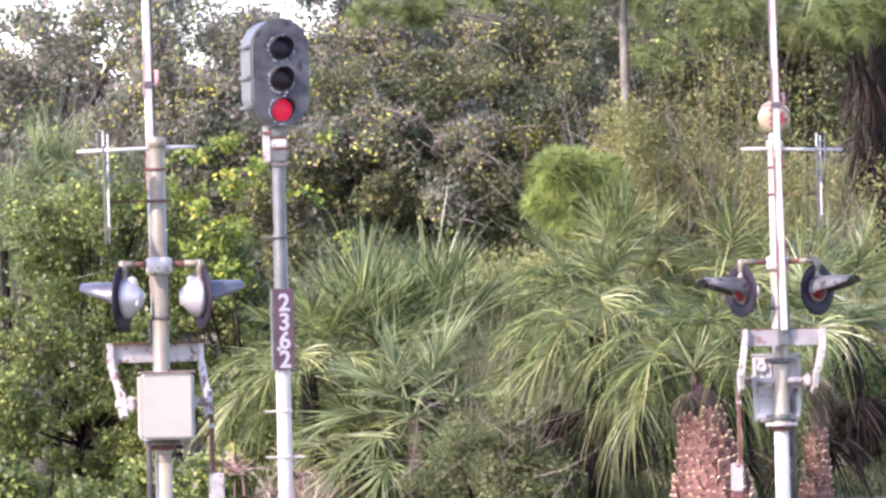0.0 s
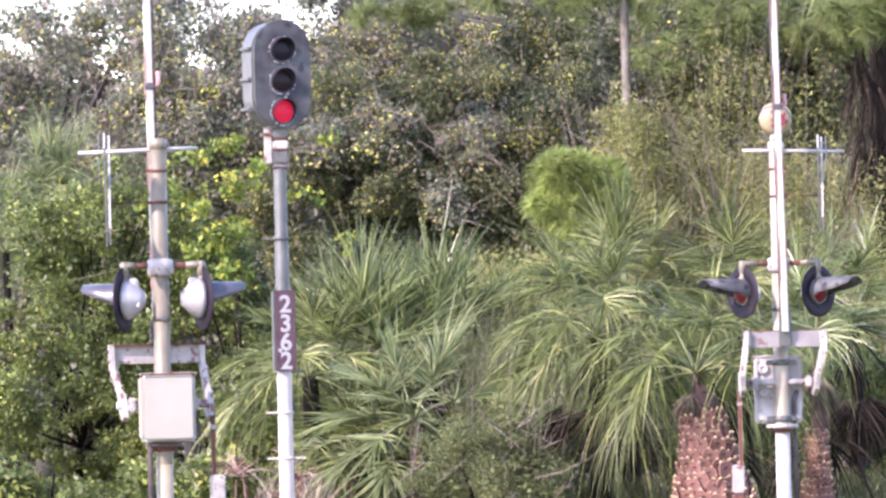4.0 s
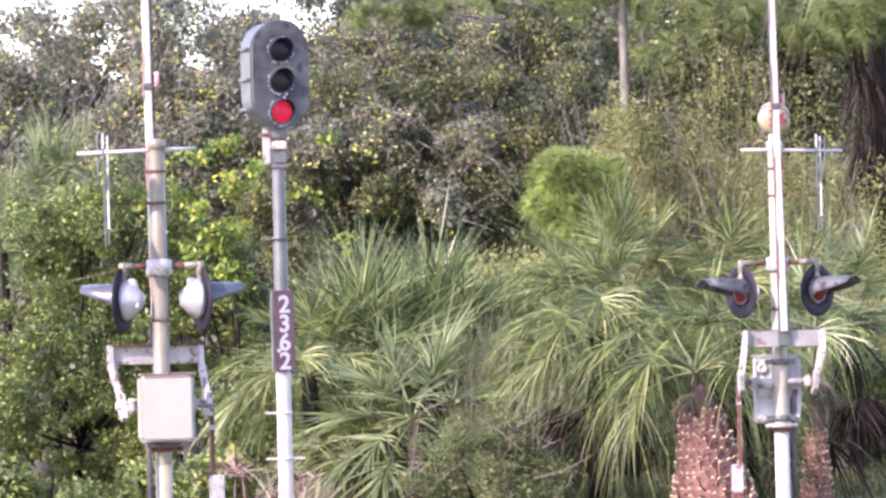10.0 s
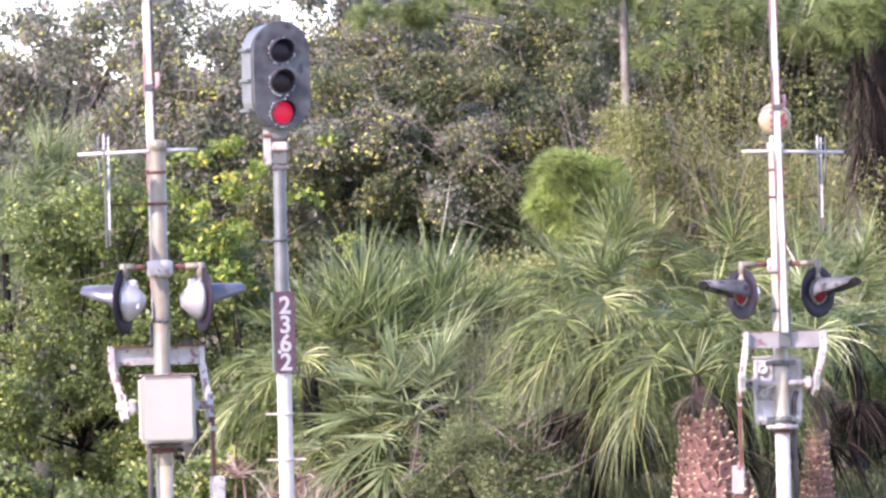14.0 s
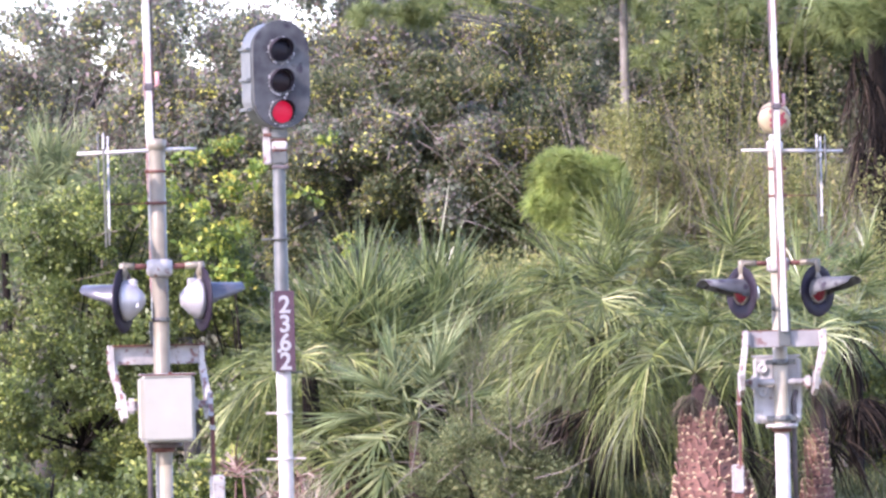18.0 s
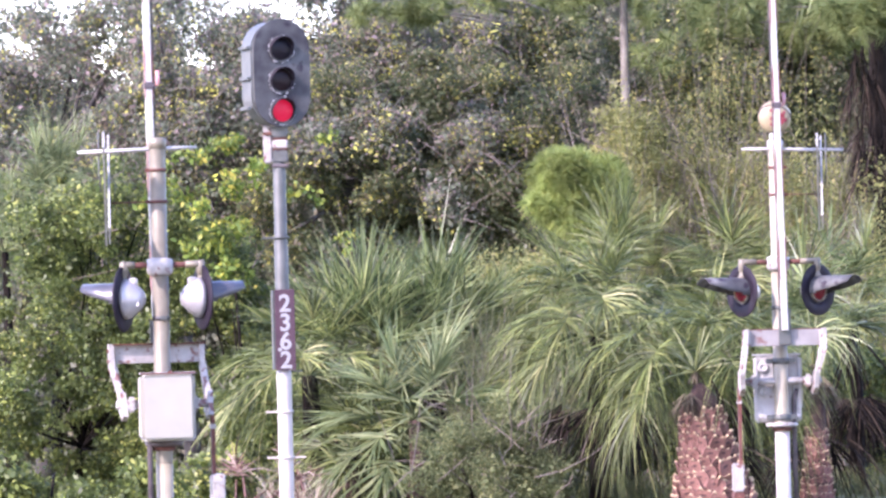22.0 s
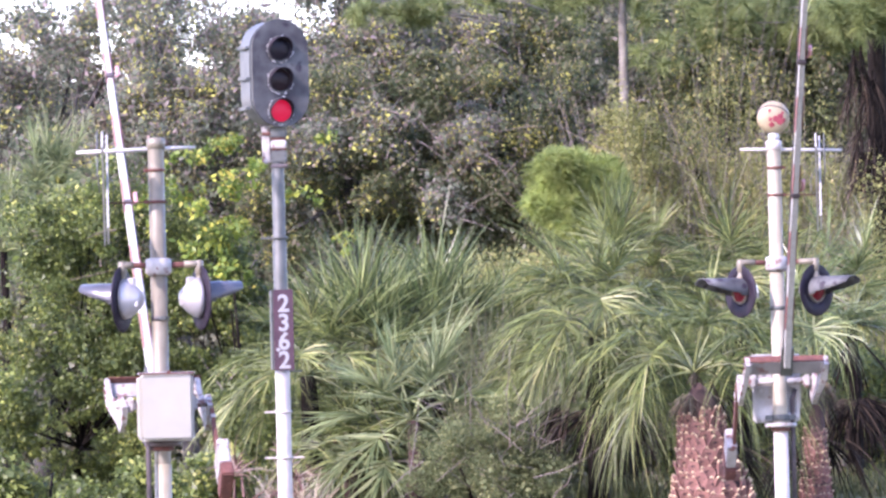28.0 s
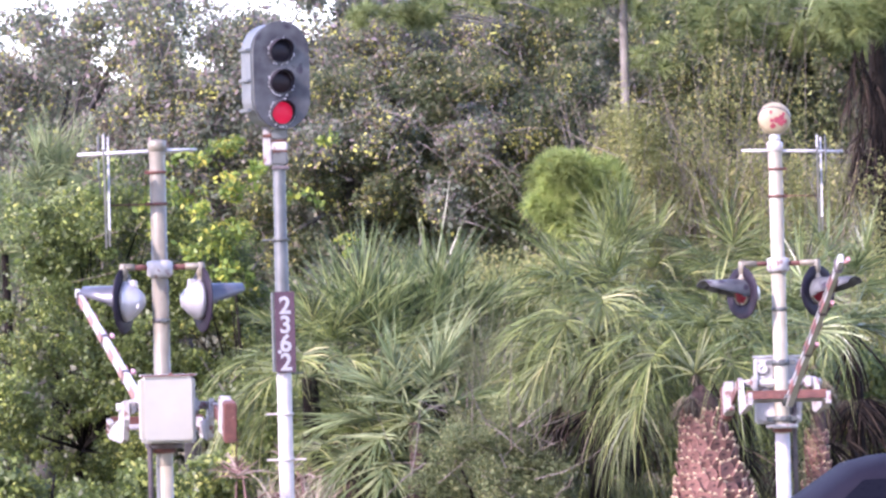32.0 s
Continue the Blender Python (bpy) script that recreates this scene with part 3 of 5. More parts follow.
        part("arm_light_lens", bm, SMALL_RED_LENS, light)
    bm = bmesh.new()
    tube(bm, [(x0 + 0.05 + lean * (z - z0), y0 + 0.05 + 0.01 * math.sin(z * 5), z) for z in np.linspace(0.7, z1 - 0.3, 14)], [0.006] * 14, 5)
    part("arm_cable", bm, DARKSTEEL, yoke, "thin cable along the arm")
    return gate, yoke


LEFT, RIGHT = (-2.40, 48.0, 0.0), (3.35, 56.0, 0.0)
near_gate, near_arm = crossing_gate(pose(*LEFT), 9.2, "silver mast crossing gate with a closed white machine cabinet", 3.40,
                                    ((164, "silver flashing light seen from behind"), (21, "silver flashing light seen from behind")), 1.08, False, 6.75, -0.005, -0.010, 0.27, PALEMAST, SUNLITVISOR, SILVER, 0.815, 0.106, (0.31, 0.35))
far_gate, far_arm = crossing_gate(pose(*RIGHT), 182.2, "silver mast crossing gate with a bell on top", 3.53,
                                  ((-44, "black flashing light with a red lens"), (214, "black flashing light with a red lens")), 1.0, True, 6.3, -0.02, 0.012, 0.40, WHITE, GREYBLACK, PALEMAST, 0.72, 0.31, (0.385, 0.36))


# ---- block signal ----
def block_signal():
    top = 3.66
    s = thing("railway_signal", pose(-1.505, 53, 0), "three-light railway signal showing red on a metal mast", "railway signal")
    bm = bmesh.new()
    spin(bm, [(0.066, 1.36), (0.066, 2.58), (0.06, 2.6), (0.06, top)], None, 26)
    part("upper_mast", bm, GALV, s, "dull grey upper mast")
    # From 1.37 m down the mast has a brighter colour.
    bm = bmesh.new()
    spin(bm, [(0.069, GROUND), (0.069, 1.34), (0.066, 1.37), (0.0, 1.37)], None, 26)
    part("lower_mast", bm, WHITE, s, "bright lower mast")
    for z in (2.62, 2.05, 0.98, 0.55):
        bm = bmesh.new()
        spin(bm, [(0.062, z - 0.012), (0.081, z - 0.012), (0.081, z + 0.012), (0.062, z + 0.012)], None, 22)
        if z != 2.05:
            box(bm, (-0.12, 0, z), (0.12, 0.02, 0.018), 0.003)
        if z < 0.6:
            box(bm, (0.13, 0, z), (0.12, 0.02, 0.018), 0.003)
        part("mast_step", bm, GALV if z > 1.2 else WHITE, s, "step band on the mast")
    for z, h, w_, mat in ((3.615, 0.10, 0.15, GALV), (3.50, 0.085, 0.145, WEATHERED), (3.385, 0.12, 0.14, GALV), (3.295, 0.035, 0.17, DARKSTEEL), (3.55, 0.02, 0.155, RUST), (3.45, 0.018, 0.155, RUST)):
        bm = bmesh.new()
        box(bm, (0.014, 0, z), (w_, 0.15, h), 0.012)
        part("mast_clamp", bm, mat, s, "bolted head clamp block")
    bm = bmesh.new()
    box(bm, (-0.102, 0.02, 3.50), (0.085, 0.1, 0.36), 0.015)
    cable = part("cable_box", bm, WEATHERED, s, "pale rust-stained cable box")
    bm = bmesh.new()
    box(bm, (-0.102, -0.035, 3.60), (0.08, 0.02, 0.03), 0.004)
    part("box_band", bm, RUST, cable)
    # number plate of the signal, white figures on a dark strip
    face = Matrix.Rotation(radians(14), 4, "Z")
    bm = bmesh.new()
    box(bm, (0.0, -0.1, 1.75), (0.19, 0.012, 0.76), 0.004)
    bmesh.ops.transform(bm, matrix=face, verts=bm.verts)
    plate = part("number_plate", bm, PLATE, s, "dark maroon plate with white figures")
    bm = bmesh.new()
    box(bm, (-0.105, -0.06, 1.75), (0.02, 0.07, 0.75), 0.003)
    box(bm, (0.1, -0.02, 1.36), (0.16, 0.02, 0.015), 0.003)
    bmesh.ops.transform(bm, matrix=face, verts=bm.verts)
    part("plate_bracket", bm, GALV, plate, "pale plate edge bracket")
    for ch, z in (("2", 1.995), ("3", 1.815), ("6", 1.64), (".", 1.625), ("2", 1.463)):
        cu = bpy.data.curves.new("figure", "FONT")
        cu.body, cu.align_x, cu.align_y = ch, "CENTER", "BOTTOM_BASELINE"
        cu.size, cu.extrude, cu.offset = 0.225, 0.002, 0.0055
        tmp = new("figure_curve", cu)
        me = bpy.data.meshes.new_from_object(tmp)
        bpy.data.objects.remove(tmp)
        me.materials.clear()
        me.materials.append(FIGUREWHITE)
        fig = new("figure", me)
        fig.parent = plate
        fig.matrix_local = face @ Matrix.Translation((-0.058 if ch == "." else 0.0, -0.109, z - 0.07)) @ Matrix.Rotation(radians(90), 4, "X")
    # head, turned to the right
    chip = random.Random(11)
    turn = Matrix.Translation((-0.010, 0, 4.165)) @ Matrix.Rotation(radians(25), 4, "Z")
    bm = bmesh.new()
    n, w_, h_ = 18, 0.285, 0.51
    outline = []
    for k in range(n + 1):
        a = math.pi * k / n
        outline.append((w_ * math.cos(a), h_ - w_ + w_ * math.sin(a)))
    for k in range(n + 1):
        a = math.pi + math.pi * k / n
        outline.append((w_ * math.cos(a), -h_ + w_ + w_ * math.sin(a)))
    slab(bm, [(-x, z) for x, z in outline], 0.02, Matrix.Translation((0, -0.14, 0)) @ Matrix.Rotation(radians(90), 4, "Z"))
    bmesh.ops.recalc_face_normals(bm, faces=bm.faces)
    head = part("background", bm, GREYBLACK, s, "oblong sun-bleached black background plate")
    head.matrix_local = turn
    bm = bmesh.new()
    slab(bm, [(-0.9 * x, 0.95 * z) for x, z in outline], 0.26, Matrix.Translation((-0.05, -0.01, 0)) @ Matrix.Rotation(radians(90), 4, "Z"))
    bmesh.ops.recalc_face_normals(bm, faces=bm.faces)
    bmesh.ops.bevel(bm, geom=[e for e in bm.edges if e.calc_face_angle(0) > 1.0], offset=0.02, segments=2, affect="EDGES")
    part("housing", bm, HOUSING, head, "grey signal housing")
    for z in (0.24, -0.05, -0.33):
        bm = bmesh.new()
        box(bm, (-0.325, -0.02, z), (0.04, 0.2, 0.03), 0.006)
        part("hinge", bm, HOUSING, head)
    for z, mat, lab in ((0.225, DARK_GREEN_LENS, "dark unlit lens"), (-0.065, DARK_AMBER_LENS, "dark unlit lens"), (-0.355, LIT_RED, "lit red lens")):
        at = Matrix.Translation((-0.008, -0.152, z)) @ Matrix.Rotation(radians(90), 4, "X")
        bm = bmesh.new()
        spin(bm, [(0.0, 0.02), (0.06, 0.016), (0.104, 0.003)], at, 28)
        part("lens", bm, mat, head, lab)
        bm = bmesh.new()
        spin(bm, [(0.119, 0.0), (0.119, 0.012), (0.126, 0.01), (0.127, 0.0)], at, 28)
        part("lens_ring", bm, GALV, head, "worn bright lens ring")
        bm = bmesh.new()
        prev = None
        for i in range(25):
            a = radians(-50 + 280 * i / 24)
            reach = 0.03 + 0.07 * max(0.0, math.sin(a)) ** 0.7
            row = [bm.verts.new(at @ Vector((r * math.cos(a), r * math.sin(a), q))) for r, q in ((0.112, 0.0), (0.112, reach), (0.118, reach), (0.118, 0.0))]
            if prev:
                for k in range(3):
                    f = bm.faces.new((prev[k], prev[k + 1], row[k + 1], row[k]))
                    f.smooth = True
            prev = row
        part("hood", bm, BLACKPAINT, head, "short black hood")
        # the paint is scuffed to bare metal in spots round each hood
        for k in range(26):
            a = radians(chip.uniform(150, 345) if k < 19 else chip.uniform(0, 360))
            r = chip.uniform(0.119, 0.138)
            bm = bmesh.new()
            box(bm, (r * math.cos(a), r * math.sin(a), 0.006), (chip.uniform(0.008, 0.022), chip.uniform(0.006, 0.014), 0.006), 0.0, Matrix.Rotation(a + 1.57, 3, "Z"))
            bmesh.ops.transform(bm, matrix=at, verts=bm.verts)
            part("bare_spot", bm, HOUSINGWHITE, head, "paint worn to bare metal")


block_signal()


# ---- plants ----
rng = np.random.default_rng(7)


def unit(v):
    return v / np.maximum(np.linalg.norm(v, axis=-1, keepdims=True), 1e-9)


def leaf_quads(c, size, aspect=0.55, up=0.5, droop=0.3, out=None):
    """Folded four-cornered leaves at the points c; out: the way each leaf's clump faces."""
    n = len(c)
    long_ = unit(rng.normal(size=(n, 3)) + np.array([0, 0, -droop]))
    nrm = rng.normal(size=(n, 3)) * 0.75 + np.array([0, 0, up]) + 0.3 * np.array(SUN)
    nrm = unit(nrm if out is None else nrm + 0.65 * out)
    side = unit(np.cross(nrm, long_))
    nrm = np.cross(long_, side)
    s = size * np.exp(rng.normal(0, 0.38, (n, 1)))
    v = np.stack([c - long_ * s * 0.5, c + side * s * aspect * 0.5 - nrm * s * 0.1, c + long_ * s * 0.5, c - side * s * aspect * 0.5 - nrm * s * 0.1], 1)
    return v.reshape(-1, 3), np.arange(4 * n).reshape(n, 4)


def clump_points(centres, radius, per):
    """Leaves gather round the clump centres, thicker outside than within."""
    k = len(centres)
    d = unit(rng.normal(size=(k, per, 3)))
    r = radius[:, None, None] * rng.uniform(0.1, 1.0, (k, per, 1)) ** 0.6
    squash = np.array([1.0, 1.0, 0.7]) * rng.uniform(0.7, 1.3, (k, 1, 3))
    return (centres[:, None, :] + d * r * squash).reshape(-1, 3), d.reshape(-1, 3)


def ellipsoid_points(c, r, n):
    d = unit(rng.normal(size=(n, 3)))
    return np.array(c) + d * np.array(r) * rng.uniform(0.1, 1, (n, 1)) ** 0.45


def limbs(parent, name, bark, base, targets, thick):
    for t in targets:
        bm = bmesh.new()
        t = Vector(t)
        a = Vector(base)
        mid = a.lerp(t, 0.5) + Vector(rng.normal(size=3) * 0.15) + Vector((0, 0, 0.15))
        tube(bm, [a, a.lerp(mid, 0.55), mid, mid.lerp(t, 0.6), t], [thick, thick * 0.8, thick * 0.55, thick * 0.35, thick * 0.12], 6)
        part(name, bm, bark, parent)


def prisms(starts, ways, lengths, width):
    """Thin three-sided twigs that bend a little."""
    n = len(starts)
    u = unit(np.cross(ways, rng.normal(size=(n, 3))))
    v = np.cross(ways, u)
    bend = rng.normal(size=(n, 3)) * 0.16 * lengths
    rings = []
    for s, k in ((0.0, 1.0), (0.35, 0.8), (0.7, 0.55), (1.0, 0.25)):
        c = starts + ways * lengths * s + bend * s * s
        rings += [c + (u * math.cos(2.1 * j) + v * math.sin(2.1 * j)) * width * k for j in range(3)]
    verts = np.stack(rings, 1).reshape(-1, 3)
    o = np.arange(n)[:, None] * 12
    faces = np.concatenate([o + np.array([3 * r + j, 3 * r + (j + 1) % 3, 3 * r + 3 + (j + 1) % 3, 3 * r + 3 + j]) for r in range(3) for j in range(3)])
    return verts, faces


def wispy(x, y, half, top, n, label, mat, leaf=0.042, per=260):
    """An upright shrub of many thin stems with small leaves along them."""
    t = thing("shrub", pose(x, y, GROUND), label, "shrub")
    foot = np.stack([rng.normal(0, half * 0.35, n), rng.normal(0, 0.3, n), np.zeros(n)], 1)
    tip = np.stack([rng.uniform(-half, half, n), rng.normal(0, 0.45, n), (top - GROUND) * rng.uniform(0.45, 1.05, n)], 1)
    tip[:, 2] *= 1 - 0.2 * (tip[:, 0] / half) ** 2
    way, ln = unit(tip - foot), np.linalg.norm(tip - foot, axis=1, keepdims=True)
    tagged(mesh_np("brushwood", *prisms(foot, way, ln, 0.0075), TWIG, t), kind="stuff")
    k = rng.uniform(0.2, 1.0, (n, per, 1))
    c = foot[:, None] + (tip - foot)[:, None] * k + rng.normal(size=(n, per, 3)) * np.array([0.15, 0.15, 0.1]) * (1.4 - k)
    v, f = leaf_quads(c.reshape(-1, 3), leaf, 0.42, 0.2, -0.5)
    mesh_np("crown", v, f, mat, t)
    return t


def broadleaf(x, y, lobes, leaf, mat, label, category="tree", trunk=0.14, per=220, clump=(0.25, 0.55), bark=None, name="tree", fork=None, twigs=0):
    """A tree or shrub: trunk, limbs, and lobes of (x, y, z, rx, ry, rz, clumps)."""
    top = fork or min(l[2] for l in lobes)
    bark = bark or (TREEBARK if name == "tree" else SHADEBARK)
    t = thing(name, pose(x, y, GROUND), label, category)
    cs = np.concatenate([ellipsoid_points(l[:3], l[3:6], l[6]) for l in lobes]) - np.array([x, y, GROUND])
    cs = cs[cs[:, 2] > 0.1]
    bm = bmesh.new()
    h = max(0.5, top - GROUND)
    lean = rng.normal(size=2) * 0.12
    pts = [(lean[0] * k * k, lean[1] * k * k, h * k) for k in np.linspace(0, 1, 6)]
    tube(bm, pts, [trunk * (1.25 - 0.55 * k) for k in np.linspace(0, 1, 6)], 10)
    part("trunk", bm, bark, t)
    if trunk > 0.025:
        limbs(t, "limb", bark, pts[-1], cs[rng.permutation(len(cs))[:min(26, len(cs))]], trunk * 0.45)
    rad = rng.uniform(clump[0], clump[1], len(cs))
    pts_, out = clump_points(cs, rad, per)
    v, f = leaf_quads(pts_, leaf, out=out)
    mesh_np("crown", v, f, mat, t)
    if twigs:
        at = cs[rng.integers(0, len(cs), twigs)] + rng.normal(size=(twigs, 3)) * 0.2
        tagged(mesh_np("brushwood", *prisms(at, unit(rng.normal(size=(twigs, 3)) + np.array([0, -0.3, 0.5])), rng.uniform(0.25, 1.0, (twigs, 1)), 0.008), TWIG, t), kind="stuff")
    return t


def fan_frond(az, el, petiole, blade, droop, mat, thing_ob, hub, n=30, spread=118, width=0.034, curl=0.9, stem_mat=None):
    """One costapalmate palm leaf, its origin at the palm's heart."""
    az, el = radians(az), radians(el)
    d = np.array([math.cos(el) * math.cos(az), math.cos(el) * math.sin(az), math.sin(el)])
    sag = np.array([0, 0, -0.34 * petiole * math.cos(el)])
    ss = np.linspace(0, 1, 6)[:, None]
    stem = d * petiole * ss + sag * ss ** 2
    d2 = unit(d * petiole + 2 * sag + np.array([0, 0, -curl * petiole * math.cos(el)]))
    side = unit(np.cross(d2, np.array([0, 0, 1.0])) + 1e-4)
    nb = np.cross(side, d2)
    verts, faces = [], []
    u = unit(np.cross(d, np.array([0.1, 0.2, 1.0])))
    v = np.cross(d, u)
    stalk, joins = [], []
    for i, p in enumerate(stem):
        r = 0.022 - 0.012 * i / 5
        for k in range(3):
            stalk.append(p + (u * math.cos(2.1 * k) + v * math.sin(2.1 * k)) * r)
        if i:
            for k in range(3):
                joins.append((3 * i - 3 + k, 3 * i - 3 + (k + 1) % 3, 3 * i + (k + 1) % 3, 3 * i + k))
    end = stem[-1]
    for i in range(n):
        phi = radians(spread * (2 * (i + 0.5) / n - 1)) + rng.normal() * 0.03
        dr = math.cos(phi) * d2 + math.sin(phi) * side
        dr = unit(dr + nb * (0.12 + 0.25 * abs(math.sin(phi))) + rng.normal(size=3) * 0.07)
        base = end + d2 * 0.16 * max(0, math.cos(phi))
        ln = blade * (0.66 + 0.34 * math.cos(phi * 0.75)) * rng.uniform(0.75, 1.1)
        twist = rng.normal(size=3) * 0.14 * ln
        across = unit(np.cross(dr, nb))
        across = unit(across * math.cos(0.7) + nb * math.sin(0.7) * (1 if i % 2 else -1))
        fall = droop * rng.uniform(0.4, 1.6)
        o = len(verts)
        for s, w_ in ((0.0, 0.55), (0.28, 1.0), (0.55, 0.62), (0.8, 0.36), (1.0, 0.05)):
            c = base + dr * ln * s * (1 - 0.25 * fall * s * s) + twist * s ** 2 + np.array([0, 0, -1.0]) * ln * fall * s ** 2.8
            verts += [c - across * width * w_ / 2, c + across * width * w_ / 2]
        faces += [(o + 2 * k, o + 2 * k + 1, o + 2 * k + 3, o + 2 * k + 2) for k in range(4)]
    ob = mesh_np("frond", verts, faces, mat, thing_ob)
    ob.location = hub
    mesh_np("petiole", stalk, joins, stem_mat or PETIOLE, ob, True)
    return ob


FRONDS = []


def boot_mesh():
    """The split stub of an old leaf stalk."""
    bm = bmesh.new()
    front = [(-0.06, 0.0, -0.12), (0.06, 0.0, -0.12), (0.115, 0.02, -0.03), (0.10, 0.045, 0.06), (0.06, 0.06, 0.125), (0.015, 0.045, 0.088), (-0.02, 0.045, 0.09), (-0.055, 0.06, 0.12), (-0.10, 0.04, 0.05), (-0.115, 0.02, -0.03)]
    a = [bm.verts.new(p) for p in front]
    b = [bm.verts.new((p[0] * 0.9, p[1] + 0.03, p[2])) for p in front]
    ridge = bm.verts.new((0, -0.02, -0.01))
    low = bm.verts.new((0, 0.04, -0.01))
    for i in range(10):
        j = (i + 1) % 10
        bm.faces.new((a[i], a[j], ridge))
        bm.faces.new((b[j], b[i], low))
        bm.faces.new((a[i], b[i], b[j], a[j]))
    bmesh.ops.recalc_face_normals(bm, faces=bm.faces)
    me = bpy.data.meshes.new("boot")
    bm.to_mesh(me)
    bm.free()
    me.materials.append(BOOT)
    return me


BOOT_MESH = boot_mesh()


def palm(x, y, hub, label, n=26, petiole=0.85, blade=0.95, el=(-35, 80), droop=0.45, mat=PALMLEAF, trunk=0.2, boots=0, sway=1.0, az_off=0.0, width=0.02, leaflets=62, bare=0, curl=1.0, bark=None, skirt=0, spread=125, flare=1.12, rise=0.42, slant=0.0):
    t = thing("palm", pose(x, y, GROUND), label, "palm", "fan palms behind the crossing")
    h = hub - GROUND
    if h > 0.25:
        bm = bmesh.new()
        ks = np.linspace(0, 0.92 if boots else 1, 9)
        tube(bm, [(0.03 * math.sin(k * 3) - slant * h * k, 0, h * k) for k in ks], [trunk * (flare + (0.6 - flare) * k ** 0.75) * (0.3 if boots and k == ks[-1] else 1) for k in ks], 14)
        part("trunk", bm, bark or PALMBARK, t, "fibrous brown trunk")
    fit = min(1.0, max(0.6, trunk / 0.17))
    for k in range(boots):
        row, a = divmod(k, 11)
        z = 0.06 + row * 0.088
        if z > h - rise:
            break
        ang = 2 * math.pi * (a + 0.5 * (row % 2) + rng.uniform(-0.2, 0.2)) / 11
        r = trunk * (flare + (0.6 - flare) * (z / h) ** 0.75)
        b = new("boot", BOOT_MESH)
        b.parent = t
        b.matrix_local = Matrix.Translation((r * math.sin(ang) - slant * z, -r * math.cos(ang), z + rng.uniform(-0.03, 0.03))) @ Matrix.Rotation(ang + math.pi, 4, "Z") @ Matrix.Rotation(radians(rng.uniform(-12, 14)), 4, "X") @ Matrix.Rotation(radians(rng.uniform(-16, 16)), 4, "Y") @ Matrix.Diagonal((rng.uniform(0.8, 1.15) * (1.1 - 0.5 * z / h), rng.uniform(0.6, 1.0) * (1.1 - 0.6 * z / h), rng.uniform(0.65, 1.0), 1)) @ Matrix.Scale(fit, 4)
    for i in range(n):
        k = (i + 0.5) / n
        e = el[1] + (el[0] - el[1]) * k ** 0.85 + rng.normal() * 6
        az = az_off + i * 137.5 + rng.normal() * 9
        if e < 9 and abs((az + 90 + 180) % 360 - 180) < bare:
            continue
        f = fan_frond(az, e, petiole * rng.uniform(0.8, 1.15), blade * rng.uniform(0.85, 1.12), droop * (0.55 + 0.9 * k), mat, t, (-slant * h, 0, h), leaflets, spread, width, curl)
        if sway:
            FRONDS.append((f, -slant * h, h, sway))
    for i in range(9 if boots else 0):
        f = fan_frond(i * 137.5, -66 + rng.normal() * 8, trunk * 0.75, 0.42 * rng.uniform(0.7, 1.15), 0.2, FIBRE, t, (-slant * h, 0, h + 0.02), 26, 50, 0.012, 0.4, FIBRE)
        f.name = "dead_frond"
    # Dead skirt leaves, darkened to stand for the shade under the crown.
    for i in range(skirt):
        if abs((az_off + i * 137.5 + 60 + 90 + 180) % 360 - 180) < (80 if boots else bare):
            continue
        f = fan_frond(az_off + i * 137.5 + 60, -62 + rng.normal() * 9, petiole * 0.75, blade * 0.8, 0.3, DEADPALMSHADE, t, (0, 0, h - 0.1), 26, 60, 0.02, 0.5, DEADPALMSHADE)
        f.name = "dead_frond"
    return t


def needle_tufts(cs, per, length, mat, parent, name="needles"):
    k = len(cs)
    c = np.repeat(cs, per, 0)
    d = unit(rng.normal(size=(k * per, 3)) + np.array([0, 0, 0.55]))
    ln = length * rng.uniform(0.6, 1.15, (k * per, 1))
    a = unit(np.cross(d, rng.normal(size=(k * per, 3)))) * 0.0032
    tip = c + d * ln + np.array([0, 0, -0.25]) * ln
    mid = c + d * ln * 0.55
    v = np.stack([c - a, c + a, mid + a, tip, mid - a], 1).reshape(-1, 3)
    return mesh_np(name, v, np.arange(5 * k * per).reshape(-1, 5), mat, parent)


def pine(x, y, label, tufts, trunk, height, per=70, length=0.22, mat=None):
    """A pine: trunk, boughs, and needles in tufts of (x, y, z, rx, ry, rz, count)."""
    t = thing("pine_tree", pose(x, y, GROUND), label, "pine tree")
    bm = bmesh.new()
    tube(bm, [(0.05 * math.sin(2 * k), 0, height * k) for k in np.linspace(0, 1, 8)], [trunk * (1 - 0.6 * k) for k in np.linspace(0, 1, 8)], 10)
    part("trunk", bm, BARK, t, "grey scaly trunk")
    cs = np.concatenate([ellipsoid_points(l[:3], l[3:6], l[6]) for l in tufts]) - np.array([x, y, GROUND])
    for c in cs[rng.permutation(len(cs))[:14]]:
        bm = bmesh.new()
        a = Vector((c[0] * 0.55, c[1] * 0.55, max(0.3, c[2] - 0.15)))
        tube(bm, [a, a.lerp(Vector(c), 0.5) + Vector((0, 0, 0.08)), Vector(c)], [0.012, 0.01, 0.005], 5)
        part("bough", bm, BARK, t)
    needle_tufts(cs, per, length, mat or NEEDLE, t)
    return t


